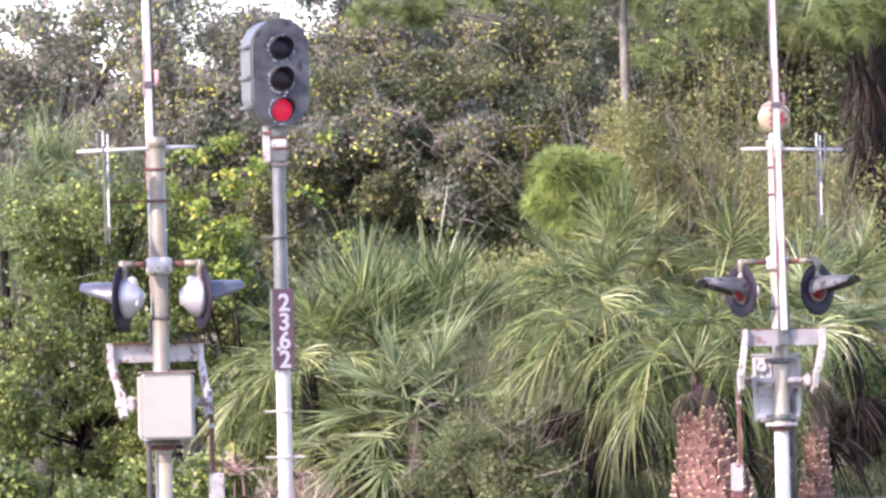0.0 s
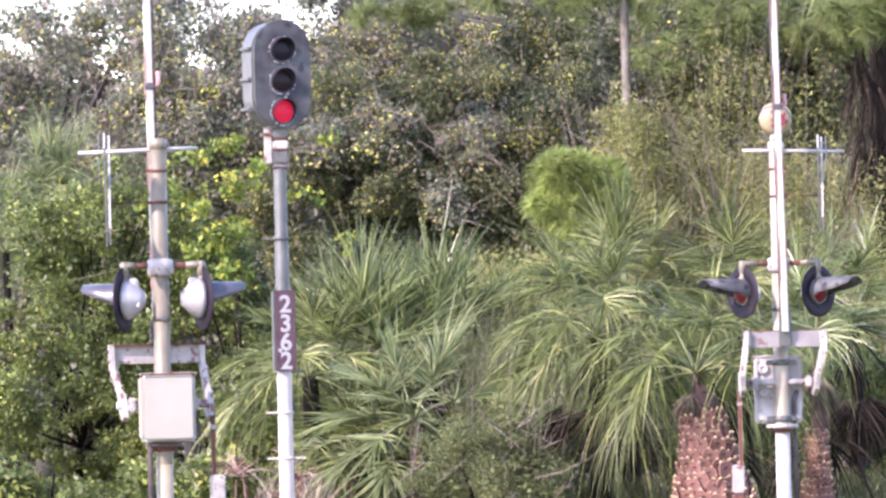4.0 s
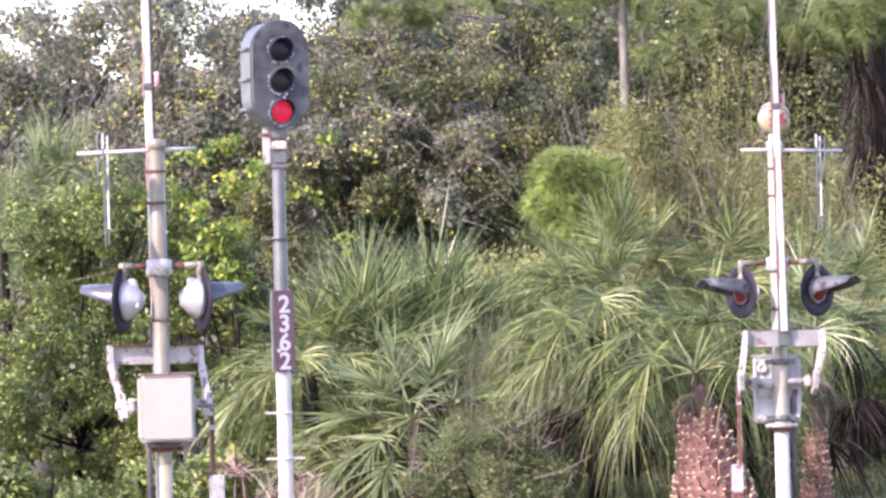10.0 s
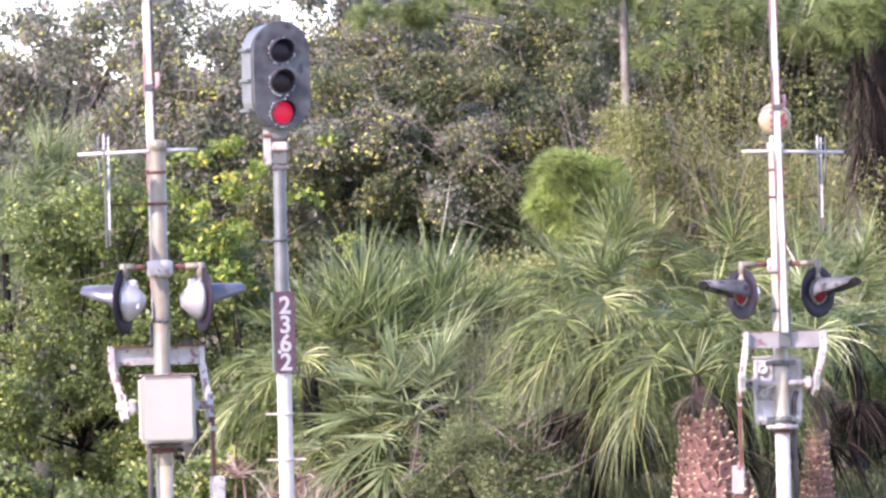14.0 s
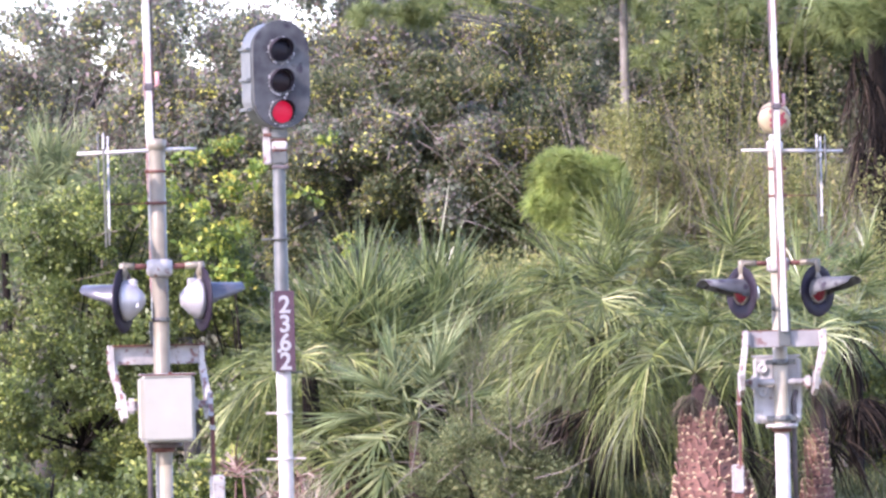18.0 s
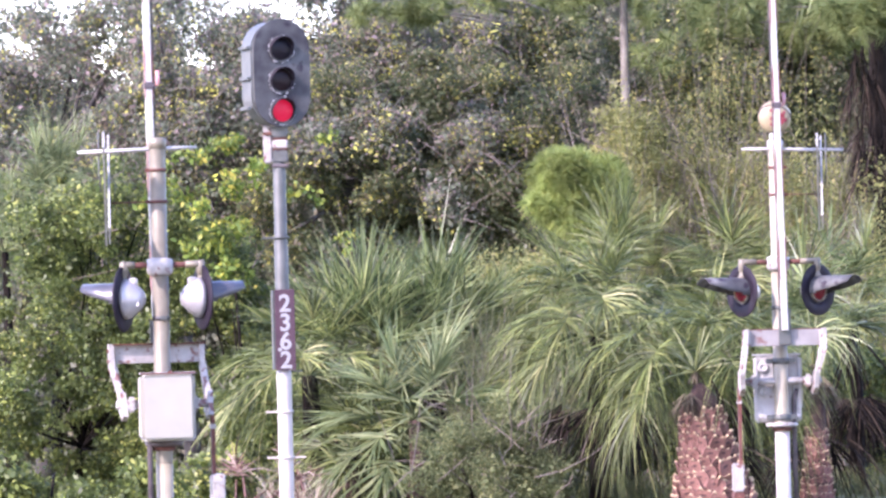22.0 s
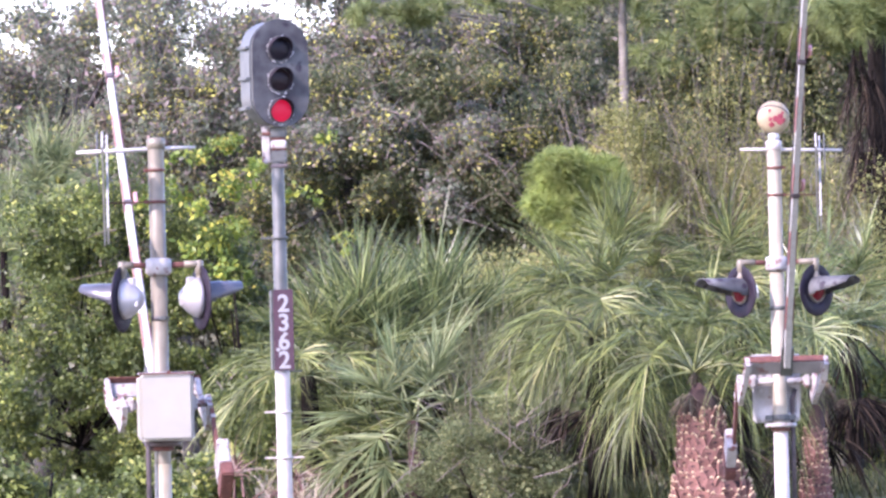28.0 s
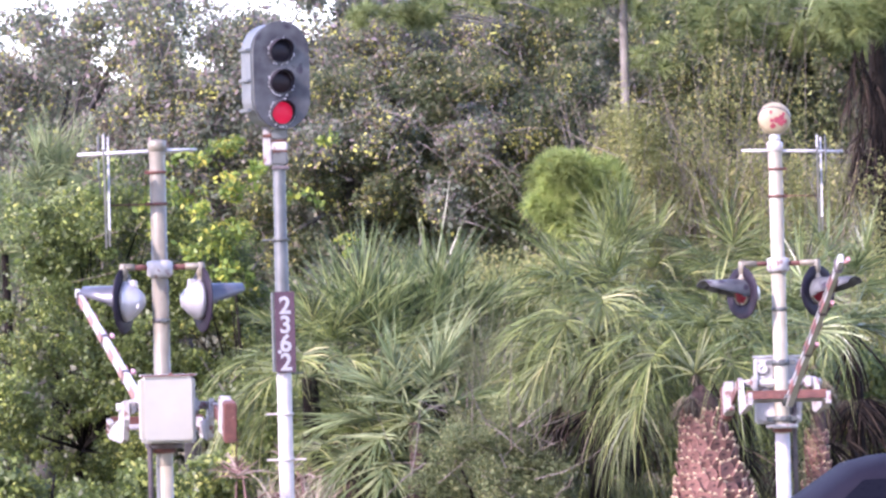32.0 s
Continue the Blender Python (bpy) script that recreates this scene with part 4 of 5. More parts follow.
def stalks(name, label, category, x, y, w_, d_, n, h, mat, lean=0.35, width=0.006, base=GROUND, kind="stuff"):
    """Dry grass, canes or weeds in a patch."""
    b = np.stack([rng.uniform(-w_, w_, n), rng.uniform(-d_, d_, n), np.zeros(n)], 1)
    d = unit(np.stack([rng.normal(0, lean, n), rng.normal(0, lean, n), np.ones(n)], 1))
    ln = h * rng.uniform(0.5, 1.1, (n, 1))
    bend = np.stack([rng.normal(0, 0.25, n), rng.normal(0, 0.25, n), rng.uniform(-0.35, 0, n)], 1) * ln
    a = unit(np.cross(d, rng.normal(size=(n, 3)))) * width
    rows = []
    for s, w2 in ((0, 1), (0.35, 0.9), (0.7, 0.7), (1.0, 0.2)):
        c = b + d * ln * s + bend * s * s
        rows += [c - a * w2, c + a * w2]
    v = np.stack(rows, 1).reshape(-1, 3)
    o = np.arange(n)[:, None] * 8
    f = np.concatenate([o + np.array([2 * k, 2 * k + 1, 2 * k + 3, 2 * k + 2]) for k in range(3)])
    ob = mesh_np(name, v, f, mat)
    ob.location = (x, y, base)
    return tagged(ob, label, category, kind=kind)


# far wood that closes the view behind the trees
def far_wood():
    n = 240000
    c = np.stack([rng.uniform(-10, 10, n), rng.uniform(90, 97, n), rng.uniform(0, 1, n) ** 0.8], 1)
    x = c[:, 0]
    top = 6.7 + 0.3 * np.sin(x * 1.7) + 0.25 * np.sin(x * 4.1 + 1) + np.where(x > -1.6, 2.2, 0) - np.where(x < -4.4, 0.6, 0) - 0.9 * np.exp(-((x + 3.7) / 0.42) ** 2)
    c[:, 2] = GROUND + c[:, 2] * (top - GROUND)
    gap = np.sin(x * 2.9 + 0.6 * c[:, 1]) * np.sin(c[:, 2] * 3.3 + x) > 0.42
    keep = ~(gap & (c[:, 2] > 5.65) & (x < -1.2))
    v, f = leaf_quads(c[keep], 0.105, 0.7)
    # a coarser second depth behind it, closed except where the crowns thin out against the sky
    k = 90000
    back = np.stack([rng.uniform(-12, 12, k), rng.uniform(97, 101, k), rng.uniform(GROUND, 8.6, k)], 1)
    back = back[(back[:, 0] > -1.3) | (back[:, 2] < 5.5)]
    v2, f2 = leaf_quads(back, 0.24, 0.8)
    v, f = np.concatenate([v, v2]), np.concatenate([f, f2 + len(v)])
    ob = mesh_np("far_wood", v, f, FARLEAF)
    tagged(ob, "dense dark wood far behind the trees", "woodland", kind="stuff")


far_wood()

# broadleaf trees behind, left to right
broadleaf(-5.6, 79, [(-5.4, 79, 3.6, 1.7, 1.2, 1.2, 120), (-5.7, 80, 5.8, 1.3, 1.0, 1.0, 26), (-4.6, 79.5, 5.9, 0.9, 0.9, 1.2, 38), (-6.0, 79, 5.2, 0.5, 0.6, 0.6, 16)], 0.05, CANOPY,
          "thin-crowned tree with olive leaves and sky showing through", trunk=0.13, per=380, clump=(0.2, 0.6), twigs=260)
broadleaf(-3.5, 78, [(-3.7, 78, 4.5, 1.2, 1.1, 1.2, 100), (-3.95, 78.5, 6.1, 0.4, 0.8, 0.7, 20), (-2.7, 78.5, 5.6, 0.55, 0.6, 0.75, 44), (-1.75, 78.5, 6.5, 0.2, 0.5, 0.3, 8), (-2.5, 78, 4.7, 0.9, 1.0, 0.8, 70), (-3.2, 78, 3.3, 0.9, 0.8, 0.7, 36)], 0.05, CANOPY,
          "slender tree with yellowing leaves", trunk=0.10, per=400, clump=(0.2, 0.6), twigs=220)
broadleaf(-2.9, 82, [(-2.5, 82, 6.3, 1.3, 0.5, 1.1, 50), (-1.8, 82, 6.0, 0.35, 0.4, 0.8, 30), (-3.9, 82, 6.5, 0.9, 0.5, 0.6, 26), (-5.9, 82, 6.2, 1.1, 0.5, 1.0, 50)], 0.05, CANOPY,
          "sparse tree with thin twigs and few leaves against the sky", trunk=0.07, per=90, clump=(0.3, 0.6), fork=4.0, twigs=260)
broadleaf(-1.2, 77, [(-0.9, 77, 3.9, 1.3, 1.2, 0.9, 84), (-1.3, 77, 4.9, 0.45, 0.8, 0.55, 22), (0.3, 77, 3.4, 1.2, 1.0, 1.0, 84), (-0.1, 77, 5.1, 0.35, 0.7, 0.5, 16), (-2.1, 76.6, 3.6, 0.5, 0.8, 0.9, 36)], 0.045, GREENSHADECANOPY,
          "dense dark green tree with small glossy leaves", trunk=0.13, per=440, clump=(0.18, 0.55), twigs=140)
broadleaf(-0.6, 78.4, [(-0.75, 78.4, 5.7, 0.9, 0.9, 0.95, 76), (0.4, 78.4, 5.5, 0.7, 0.8, 0.8, 46), (-0.75, 76.3, 4.5, 0.35, 0.4, 0.5, 18), (0.5, 76.2, 4.4, 0.4, 0.4, 0.45, 18), (-1.7, 76.2, 4.3, 0.3, 0.4, 0.4, 12), (0.1, 76.0, 3.5, 0.3, 0.3, 0.3, 8)], 0.047, CANOPY,
          "tree with rusty brown and yellow autumn leaves", trunk=0.09, per=380, clump=(0.18, 0.55), twigs=160)
broadleaf(1.4, 77.5, [(1.2, 77.5, 4.0, 1.3, 1.2, 0.9, 90), (0.8, 77.4, 5.1, 0.4, 0.8, 0.5, 20), (1.9, 77.4, 5.2, 0.35, 0.8, 0.5, 16), (1.7, 77, 3.0, 1.2, 1.0, 0.9, 80)], 0.045, GREENSHADECANOPY,
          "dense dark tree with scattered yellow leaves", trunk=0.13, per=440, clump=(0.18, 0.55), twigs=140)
# Green leaf used here to put the crown's dark interior into the colour.
broadleaf(1.5, 79, [(1.0, 79, 5.7, 1.1, 0.9, 0.95, 90), (1.3, 76.4, 4.5, 0.4, 0.4, 0.45, 18), (0.95, 76.2, 3.6, 0.3, 0.3, 0.3, 8)], 0.047, GREENSHADECANOPY,
          "thinning tree with yellow and pinkish leaves over shade-darkened green", trunk=0.09, per=360, clump=(0.18, 0.55), twigs=200)
broadleaf(4.1, 79, [(4.0, 79, 5.5, 1.6, 1.2, 1.4, 120), (5.8, 79, 5.6, 1.4, 1.1, 1.5, 100)], 0.05, GREENSHADECANOPY,
          "dark tree behind the pine boughs", trunk=0.13, per=420, twigs=120)
broadleaf(3.6, 75.6, [(3.2, 75.6, 2.9, 1.5, 0.6, 1.2, 110), (4.8, 75.6, 2.9, 1.4, 0.6, 1.2, 100), (2.47, 74.5, 4.1, 0.42, 0.3, 0.5, 18)], 0.038, OLIVE,
          "olive willow-like thicket with fine leaves", "shrub", 0.05, 420, (0.2, 0.55), name="shrub", twigs=120)
wispy(2.5, 74.4, 0.75, 4.5, 90, "upright olive shrub with thin stems and fine sunlit leaves", OLIVE)
wispy(2.4, 74.0, 0.42, 5.05, 110, "slender olive shrub in front of the pine trunk", OLIVE)
wispy(3.65, 74.8, 0.85, 5.7, 150, "tall upright olive shrub with pale stems", OLIVE)
wispy(4.7, 74.3, 0.85, 5.0, 120, "upright olive shrub with fine leaves and dry twigs", OLIVE)
wispy(5.55, 74.9, 0.7, 3.7, 80, "thin upright olive shrub beside the dark palm", OLIVE)
wispy(5.5, 71.2, 0.4, 3.75, 60, "low upright olive shrub at the foot of the dark palm", OLIVE)
wispy(0.55, 65.2, 0.5, 1.8, 90, "scrubby grey-green bush with bare pale twigs", GREYLEAF, 0.03, 130)
# shrubs and vines in front
broadleaf(-4.6, 70, [(-4.7, 70, 1.5, 1.25, 0.9, 1.5, 130), (-3.7, 69.5, 1.3, 0.8, 0.8, 1.2, 76), (-4.3, 70, 3.1, 1.3, 0.9, 0.9, 84), (-5.3, 68.6, 0.9, 0.5, 0.4, 0.6, 26), (-4.1, 70.2, 0.0, 0.9, 0.5, 0.35, 44)], 0.043, BUSHLEAF,
          "big shrub with glossy green leaves", "shrub", 0.06, 330, (0.1, 0.42), name="shrub", fork=0.4, twigs=60)
broadleaf(-2.4, 69.5, [(-2.5, 69.5, 1.2, 0.7, 0.8, 1.2, 70), (-2.9, 69.8, 2.5, 0.7, 0.7, 0.7, 45)], 0.044, BUSHLEAF,
          "leafy green shrub with glossy leaves", "shrub", 0.05, 330, (0.1, 0.42), name="shrub", fork=0.4, twigs=30)
broadleaf(-2.43, 69, [(-3.02, 69.0, 3.95, 0.25, 0.25, 0.1, 7), (-2.54, 69.0, 4.08, 0.25, 0.25, 0.11, 9), (-2.53, 69.0, 3.61, 0.14, 0.25, 0.25, 9), (-3.07, 69.0, 3.42, 0.17, 0.25, 0.07, 4), (-2.68, 69.0, 3.0, 0.2, 0.25, 0.28, 12), (-2.94, 69.0, 2.83, 0.25, 0.25, 0.17, 8), (-2.42, 69.0, 3.09, 0.17, 0.25, 0.14, 5), (-1.49, 69.0, 4.14, 0.42, 0.25, 0.06, 3), (-1.61, 69.0, 3.45, 0.35, 0.25, 0.14, 4), (-1.24, 69.0, 2.78, 0.28, 0.25, 0.2, 3), (-3.3, 69.0, 3.6, 0.17, 0.25, 0.42, 6), (-3.66, 69.0, 3.26, 0.42, 0.25, 0.28, 6), (-2.55, 69.0, 2.55, 0.28, 0.25, 0.22, 8), (-2.95, 69.0, 3.35, 0.16, 0.25, 0.25, 7), (-2.2, 69.0, 3.7, 0.14, 0.25, 0.25, 6)], 0.062, VINELEAF,
          "climbing vine with bright yellow-green leaves", "vine", 0.025, 32, (0.06, 0.2), name="vine", fork=2.3)
broadleaf(-4.5, 64, [(-5.0, 64, 0.0, 0.5, 0.5, 0.45, 40), (-4.1, 66.4, -0.2, 0.45, 0.3, 0.16, 18), (-4.6, 68.0, -0.15, 0.4, 0.3, 0.2, 18), (-3.45, 66, 0.0, 0.3, 0.4, 0.4, 22), (-2.7, 64, 0.05, 0.6, 0.5, 0.35, 30)], 0.07, BUSHLEAF,
          "low bright green weeds", "shrub", 0.02, 90, (0.15, 0.3), name="shrub", fork=0.1)
broadleaf(0.3, 62.4, [(0.3, 62.4, 0.15, 0.75, 0.4, 0.5, 50), (0.55, 62.6, 0.6, 0.35, 0.4, 0.4, 22), (0.0, 62.5, 0.45, 0.3, 0.4, 0.35, 14), (1.0, 62.6, 0.0, 0.4, 0.4, 0.4, 26)], 0.028, GREYLEAF,
          "grey-green feathery shrub with tiny leaves", "shrub", 0.02, 230, (0.06, 0.4), name="shrub", fork=0.1, twigs=70)
broadleaf(0.6, 69, [(0.5, 69, 1.6, 1.2, 0.6, 0.9, 80), (0.9, 69, 2.3, 0.7, 0.5, 0.4, 30)], 0.05, OLIVE,
          "scrubby olive undergrowth between the palms", "shrub", 0.03, 200, (0.2, 0.4), name="shrub", fork=0.3)

# pines
pine(2.47, 75.2, "pine with soft green boughs on a grey trunk", [(-0.2, 75.2, 6.05, 0.55, 0.4, 0.2, 26), (-1.0, 75.2, 6.02, 0.15, 0.3, 0.22, 9), (0.75, 75.2, 6.2, 0.4, 0.4, 0.2, 14), (1.75, 75.2, 6.0, 0.4, 0.4, 0.22, 12), (2.95, 74.9, 5.4, 0.38, 0.4, 0.36, 8), (2.4, 75.2, 6.2, 0.4, 0.4, 0.15, 12), (2.85, 75.0, 6.02, 0.35, 0.4, 0.25, 9)], 0.105, 8.0, 110, 0.22)
pine(7.4, 76, "pine with hanging green boughs", [(4.6, 75.5, 5.85, 1.1, 0.6, 0.4, 64), (5.8, 75.5, 5.75, 0.8, 0.6, 0.45, 54), (3.6, 75.5, 5.75, 0.4, 0.5, 0.35, 24), (5.5, 70.8, 5.6, 0.7, 0.4, 0.28, 44)], 0.12, 8.0, 130, 0.26)
pine(1.72, 72, "young pine with a bright green bushy top", [(1.62, 72, 3.72, 0.42, 0.35, 0.34, 66), (1.98, 72, 3.55, 0.38, 0.35, 0.35, 50), (1.55, 72, 3.3, 0.45, 0.4, 0.3, 50), (1.85, 72, 3.05, 0.42, 0.4, 0.3, 36)], 0.04, 3.4, 190, 0.25, YOUNGNEEDLE)

# palm trunk with shade in its bark colour, and a skirt of dead leaves
# The crown, mostly out of view, is filled out to shade the trunk.
palm(5.63, 72, 6.9, "tall cabbage palm with a shade-darkened trunk and a skirt of dead leaves", 22, 0.8, 0.9, (-22, 80), 0.4, PALMDARK, 0.17, 0, 0, curl=0.2, bark=SHADEBARK)
dead = thing("dead_palm_leaves", pose(5.38, 71.6, 5.2), "brown dead palm leaves hanging from a trunk, darkened for shade", "dead leaves")
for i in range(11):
    fan_frond(i * 137.5, -82 + rng.normal() * 7, 0.16, 0.6, 0.3, DEADPALMSHADE, dead, (0.05 + rng.normal() * 0.14, -0.1, rng.uniform(-0.35, 0.35)), 24, 34, 0.013, 0.5, DEADPALMSHADE)

# Lower leaves added to fill a dark void, its shade in their colour.
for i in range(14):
    fan_frond(i * 137.5 + 40, -80 + rng.normal() * 8, 0.2, 0.62, 0.25, DEADPALMSHADE, dead, (0.17 + rng.normal() * 0.13, -0.05, -0.95 + rng.uniform(-0.25, 0.3)), 26, 30, 0.016, 0.4, DEADPALMSHADE)

low_dead = thing("dead_palm_leaves", pose(-1.95, 62.6, GROUND), "dry reddish-brown palm leaves low beside the signal", "dead leaves")
for i in range(12):
    fan_frond(i * 137.5, 40 + rng.normal() * 25, 0.3, 0.5, 0.5, REDDRY, low_dead, (rng.normal() * 0.25, 0, rng.uniform(0.0, 0.3)), 18, 80, 0.02, 1.2, REDDRY)

# fan palms
palm(2.95, 62, 1.2, "fan palm with a rough brown trunk of old leaf bases", 14, 0.8, 0.95, (2, 84), 0.6, PALMLEAF, 0.2, 130, 1.4, 0, bare=40, leaflets=78, width=0.016, skirt=6, flare=2.15, rise=0.3, slant=0.12)
palm(1.72, 63.5, 1.62, "broad fan palm with drooping fronds", 24, 0.8, 1.02, (-16, 86), 0.6, PALMLEAF, 0.12, 0, 1.2, 40, leaflets=76, width=0.016, skirt=9, bark=SHADEBARK)
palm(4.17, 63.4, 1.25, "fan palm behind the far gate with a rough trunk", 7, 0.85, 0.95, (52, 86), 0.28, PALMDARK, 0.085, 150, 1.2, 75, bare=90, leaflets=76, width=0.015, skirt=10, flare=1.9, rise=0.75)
palm(4.95, 68, 1.7, "large fan palm with long fronds", 8, 0.9, 1.0, (22, 86), 0.35, PALMDARK, 0.1, 0, 1.0, 10, leaflets=76, width=0.015, skirt=14, bark=SHADEBARK)
palm(3.6, 68.5, 1.9, "fan palm standing behind the others", 18, 0.85, 1.0, (0, 86), 0.4, PALMLEAF, 0.14, 0, 1.0, 120, leaflets=76, width=0.015, bark=SHADEBARK, skirt=8)
palm(2.2, 68, 1.95, "fan palm with upright fronds behind the broad palm", 15, 0.8, 0.95, (25, 88), 0.3, PALMLEAF, 0.14, 0, 1.0, 200, curl=0.4, spread=100, leaflets=66, width=0.015, bark=SHADEBARK)
palm(-0.93, 66, 1.3, "palmetto with upright deep green fans", 21, 0.62, 1.0, (30, 88), 0.06, PALMDARK, 0.12, 0, 0.5, 15, curl=0.05, spread=70, leaflets=44, width=0.027, bark=SHADEBARK, skirt=6)
palm(-0.08, 67, 1.35, "palmetto with upright deep green fans on a short dark trunk", 19, 0.62, 1.0, (34, 88), 0.06, PALMDARK, 0.12, 0, 0.5, 60, curl=0.05, spread=66, leaflets=44, width=0.027, bark=SHADEBARK, skirt=8)
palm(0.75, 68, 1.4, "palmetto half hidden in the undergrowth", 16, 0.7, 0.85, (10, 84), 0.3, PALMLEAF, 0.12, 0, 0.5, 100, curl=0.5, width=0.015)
# The lighter leaf colour stands for sun on these blades.
palm(-0.35, 64, 0.72, "low palmetto with spreading fronds", 22, 0.6, 0.95, (-30, 80), 0.14, PALMLIT, 0.12, 0, 0.6, 25, curl=0.2, width=0.024, spread=80, leaflets=42)
# The bare trunk fills a dark hollow; shade is in its colour.
palm(-1.56, 65, 1.25, "palmetto with yellowing fronds on a shade-darkened trunk", 20, 0.62, 0.82, (-18, 80), 0.5, PALMLEAF, 0.15, 0, 0.6, 70, curl=0.8, width=0.016, bare=34, bark=SHADEBARK)
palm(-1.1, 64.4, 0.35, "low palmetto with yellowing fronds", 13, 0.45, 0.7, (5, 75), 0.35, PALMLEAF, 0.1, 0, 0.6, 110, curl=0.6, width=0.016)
palm(-5.85, 75.5, 2.95, "small fan palm low among the trees, backlight in its colour", 12, 0.5, 0.7, (20, 88), 0.2, PALMLIT, 0.08, 0, 0.4, 20, curl=0.1, bark=SHADEBARK)
palm(-5.25, 76, 3.55, "fan palm among the trees, backlight in its colour", 14, 0.6, 0.78, (20, 88), 0.2, PALMLIT, 0.08, 0, 0.4, 50, curl=0.1, bark=SHADEBARK)

# dry stalks and weeds
stalks("dry_stalks", "bleached dry stalks and grass", "dry grass", -1.75, 62.5, 0.4, 0.3, 120, 0.75, DRY)
stalks("dry_stalks", "thin pale dry twigs among the palms", "dry grass", 0.95, 67.5, 0.45, 0.3, 60, 2.6, DRY, 0.12, 0.005)
stalks("dry_stalks", "tall pale dead canes", "dry grass", 4.0, 73.3, 2.2, 0.4, 170, 5.2, DRY, 0.06, 0.005)
stalks("grass", "rough green grass and weeds", "grass", 2.6, 65.8, 4.4, 1.8, 5000, 0.4, GRASS, 0.3, 0.006)
stalks("tall_grass", "tall pale yellow-green grass between the palms", "grass", 0.75, 66.0, 0.55, 0.4, 420, 3.0, PALEGRASS, 0.16, 0.006)
broadleaf(2.0, 70, [(1.2, 70, 0.4, 1.6, 0.5, 0.7, 80), (3.4, 70, 0.5, 1.6, 0.5, 0.8, 80), (5.4, 70, 0.6, 1.2, 0.5, 1.0, 80)], 0.06, BUSHLEAF,
          "low dark green undergrowth beneath the palms", "shrub", 0.03, 200, (0.2, 0.4), name="shrub", fork=0.1)
broadleaf(-2.0, 67.5, [(-1.5, 67.5, 0.5, 1.5, 0.8, 0.9, 90), (-0.2, 67.8, 0.6, 1.0, 0.8, 0.8, 60)], 0.06, BUSHLEAF,
          "low dark green undergrowth beside the signal", "shrub", 0.03, 200, (0.2, 0.4), name="shrub", fork=0.1)


# ---- passing car ----
def passing_car():
    glass = surface("dark_car_glass", (0.006, 0.006, 0.012), (0.009, 0.009, 0.016), 0.3, 0, 4, 0.0, spec=0.1)
    paint = surface("dark_grey_blue_car_paint", (0.006, 0.005, 0.009), (0.009, 0.008, 0.013), 0.75, 0.0, 3, 0.02, spec=0.05)
    rubber = surface("tyre_rubber", (0.02, 0.02, 0.02), (0.035, 0.035, 0.035), 0.85, 0, 20, 0.2)
    car = thing("car", pose(46, 23.0, GROUND), "dark grey-blue saloon car driving past", "car")
    # body sections along x: nose at -2.25, tail at +2.25
    bm = bmesh.new()
    rows = []
    for x, w_, zb, zt in ((-2.25, 0.62, 0.42, 0.66), (-2.1, 0.8, 0.3, 0.78), (-1.4, 0.88, 0.22, 0.9), (-0.9, 0.9, 0.22, 0.96), (0.3, 0.91, 0.22, 0.98), (1.3, 0.9, 0.22, 1.02), (2.0, 0.84, 0.28, 1.02), (2.25, 0.7, 0.42, 0.92)):
        rows.append([bm.verts.new((x, y * w_, z)) for y, z in ((-0.92, zb), (-1, zb + 0.12), (-1, zt - 0.16), (-0.9, zt - 0.03), (-0.5, zt), (0.5, zt), (0.9, zt - 0.03), (1, zt - 0.16), (1, zb + 0.12), (0.92, zb))])
    for a, b in zip(rows, rows[1:]):
        for i in range(10):
            f = bm.faces.new((a[i], b[i], b[(i + 1) % 10], a[(i + 1) % 10]))
            f.smooth = True
    bm.faces.new(rows[0])
    bm.faces.new(rows[-1][::-1])
    part("body", bm, paint, car)
    bm = bmesh.new()
    rows = []
    for x, w_, z in ((-0.95, 0.74, 0.96), (-0.6, 0.70, 1.17), (-0.3, 0.67, 1.375), (-0.18, 0.65, 1.405), (0.05, 0.63, 1.425), (0.6, 0.62, 1.44), (1.1, 0.63, 1.39), (1.75, 0.7, 1.02)):
        rows.append([bm.verts.new((x, y, zz)) for y, zz in ((-0.76, 0.94), (-w_, z - 0.07), (-w_ * 0.8, z - 0.015), (0, z), (w_ * 0.8, z - 0.015), (w_, z - 0.07), (0.76, 0.94))])
    for a, b in zip(rows, rows[1:]):
        for i in range(6):
            f = bm.faces.new((a[i], b[i], b[i + 1], a[i + 1]))
            f.smooth = True
    part("roof", bm, paint, car)
    for s in (-1, 1):
        for x0, x1 in ((-0.45, 0.3), (0.36, 1.15)):
            bm = bmesh.new()
            v = [bm.verts.new(p) for p in ((x0 - 0.2 if x0 < 0 else x0, s * 0.765, 0.99), (x1, s * 0.765, 0.99), (x1 - (0.12 if x1 > 1 else 0), s * 0.675, 1.34), (x0 + (0.16 if x0 < 0 else 0), s * 0.675, 1.32))]
            f = bm.faces.new(v)
            bmesh.ops.solidify(bm, geom=[f], thickness=0.01)
            part("side_window", bm, glass, car)
        bm = bmesh.new()
        box(bm, (-0.62, s * 0.95, 1.0), (0.1, 0.16, 0.12), 0.03)
        part("mirror", bm, paint, car)
        bm = bmesh.new()
        box(bm, (-2.12, s * 0.58, 0.68), (0.2, 0.3, 0.11), 0.03)
        part("headlight", bm, REFLECT, car)
        bm = bmesh.new()
        box(bm, (2.18, s * 0.6, 0.82), (0.1, 0.28, 0.13), 0.03)
        part("tail_light", bm, SMALL_RED_LENS, car)
    bm = bmesh.new()
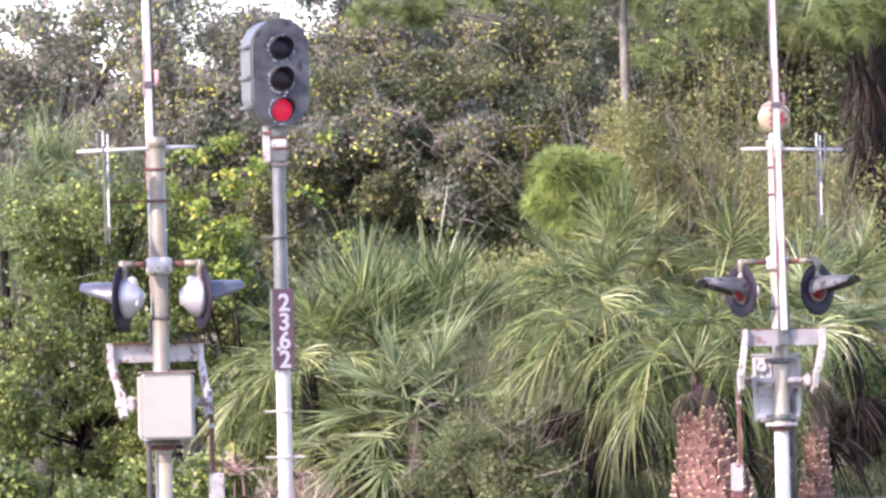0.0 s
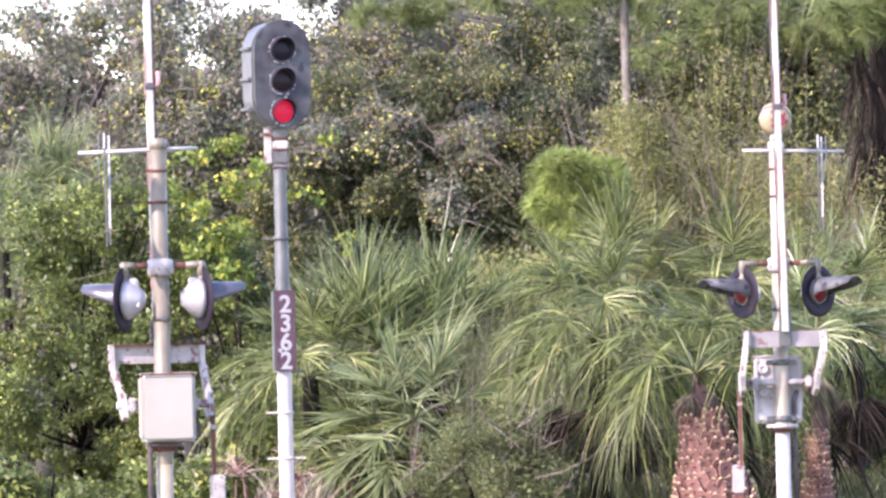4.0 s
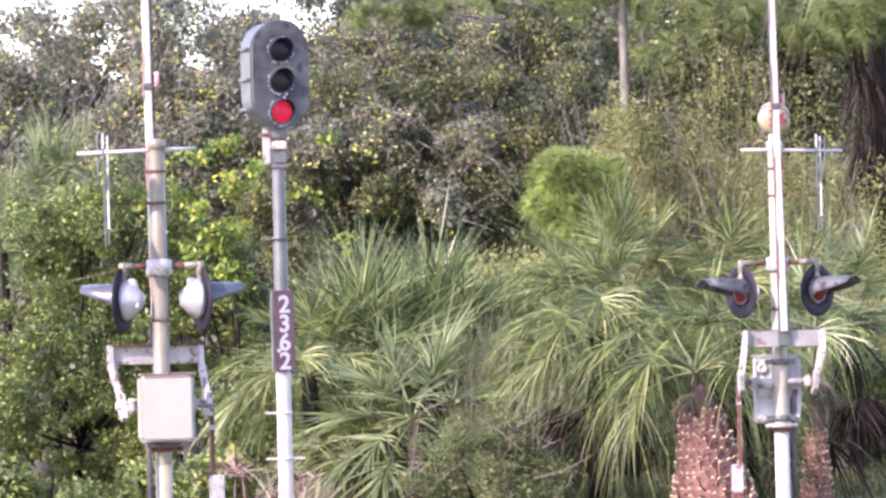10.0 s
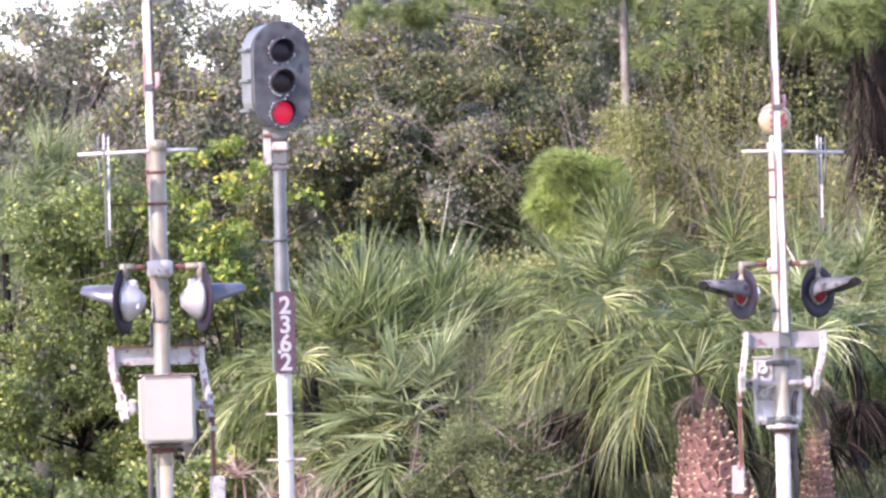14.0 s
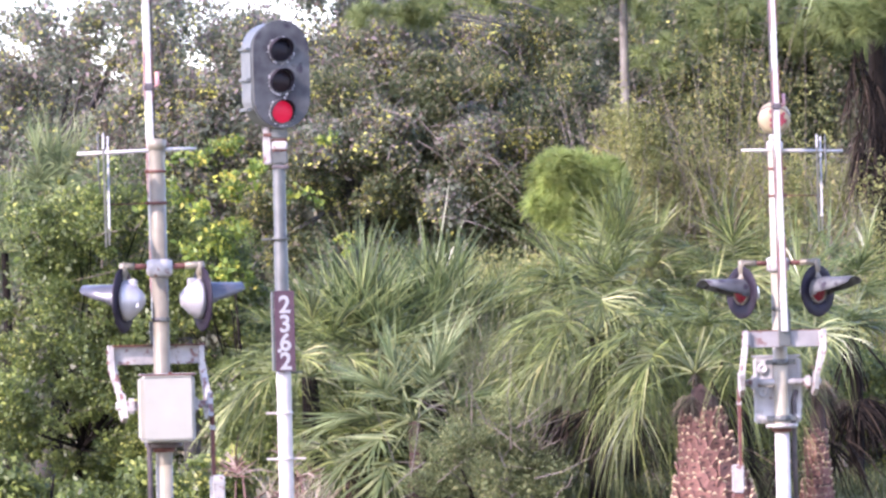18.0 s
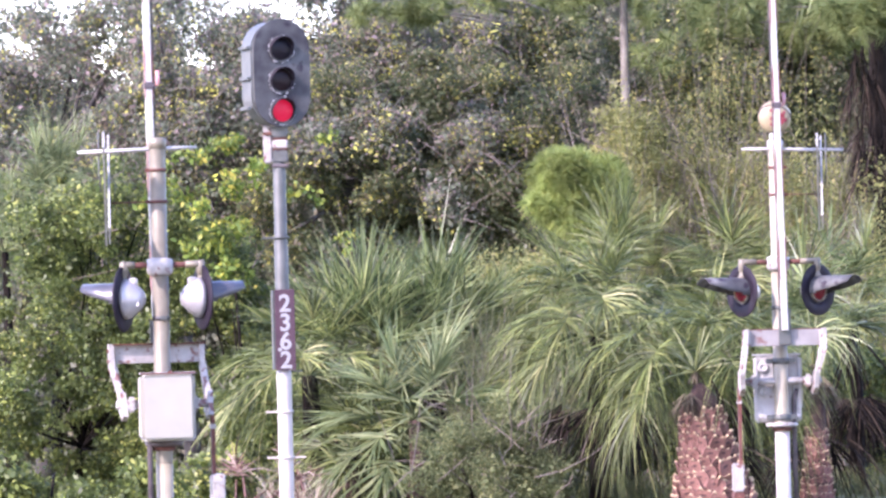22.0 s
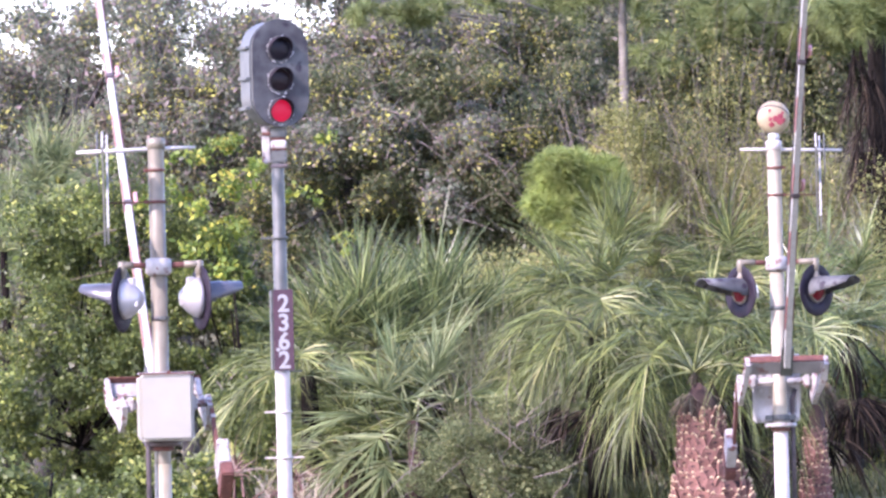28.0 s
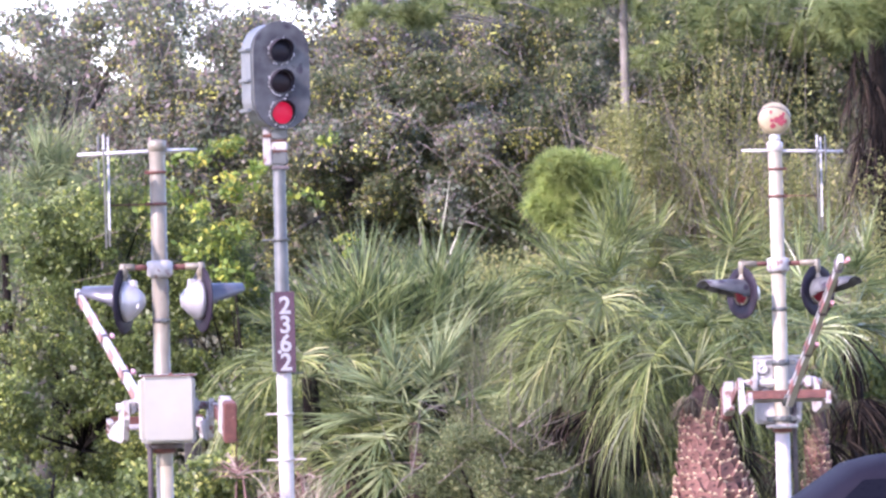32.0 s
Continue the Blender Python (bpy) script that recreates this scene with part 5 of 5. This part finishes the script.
    v = [bm.verts.new(p) for p in ((-0.94, -0.62, 0.955), (-0.94, 0.62, 0.955), (-0.34, 0.54, 1.318), (-0.34, -0.54, 1.318))]
    bmesh.ops.solidify(bm, geom=[bm.faces.new(v)], thickness=0.012)
    part("windscreen", bm, glass, car)
    wheels = []
    for x in (-1.38, 1.36):
        for s in (-1, 1):
            bm = bmesh.new()
            spin(bm, [(0.2, -0.1), (0.31, -0.1), (0.325, -0.07), (0.325, 0.07), (0.31, 0.1), (0.2, 0.1)], Matrix.Rotation(radians(90), 4, "X"), 28)
            wheel = part("wheel", bm, rubber, car, "black tyre on a grey rim")
            wheel.location = (x, s * 0.8, 0.325)
            bm = bmesh.new()
            spin(bm, [(0.0, -0.06), (0.05, -0.07), (0.2, -0.04), (0.21, 0.0), (0.2, 0.04), (0.05, 0.07), (0.0, 0.06)], Matrix.Rotation(radians(90), 4, "X"), 20)
            part("rim", bm, HOUSING, wheel)
            wheels.append(wheel)
    return car, wheels


car, car_wheels = passing_car()


# ---- movement ----
def motions():
    drop = [(0, 0), (24.0, 0), (24.5, 3), (25, 8), (25.5, 16), (26.5, 27), (27.5, 38), (28, 44), (28.5, 48), (29, 52), (29.5, 56.5), (30, 60), (31, 68.2), (31.5, 73.5), (32, 78.4)]
    later = [(0, 0), (24.0, 0), (24.5, 2), (25, 6), (25.5, 13), (26.5, 25), (27.5, 36), (28, 42), (28.5, 46.5), (29, 51.5), (29.5, 56.5), (30, 60.5), (31, 68), (31.5, 72.5), (32, 76.8)]
    walk(near_arm, [(t, pose(0, 0, PIVOT, -a)) for t, a in drop])
    walk(far_arm, [(t, pose(0, 0, PIVOT, -a)) for t, a in later])
    # fronds sway in the wind
    gust = random.Random(3)
    for f, x, h, k in FRONDS:
        p1, p2, p3 = (gust.uniform(0, 6.3) for _ in range(3))
        w1, w2 = gust.uniform(1.2, 2.2), gust.uniform(0.5, 0.9)
        rows = []
        for i in range(33):
            a = k * (0.9 * math.sin(w1 * i + p1) + 1.1 * math.sin(w2 * i + p2))
            b = k * (0.8 * math.sin(w2 * i + p3) + 0.5 * math.sin(w1 * 1.3 * i + p1))
            rows.append((i, pose(x, 0, h, a, b, 0.7 * b)))
        walk(f, rows)
    # the car comes by from the right at the end
    path = [(0, 46.0), (24, 46.0), (26, 42.0), (28, 30.0), (30, 14.0), (31, 7.7), (31.5, 4.55), (32, 1.94)]
    walk(car, [(t, pose(x, 23.0, GROUND)) for t, x in path])
    rows, last = [], None
    for (t, x), (t2, x2) in zip(path, path[1:]):
        n = max(1, int(abs(x2 - x) / 0.4))
        for i in range(n):
            rows.append((t + (t2 - t) * i / n, x + (x2 - x) * i / n))
    rows.append(path[-1])
    for wheel in car_wheels:
        at = wheel.location.copy()
        walk(wheel, [(t, pose(*at, 0, -math.degrees((46.0 - x) / 0.325), 0)) for t, x in rows])


motions()
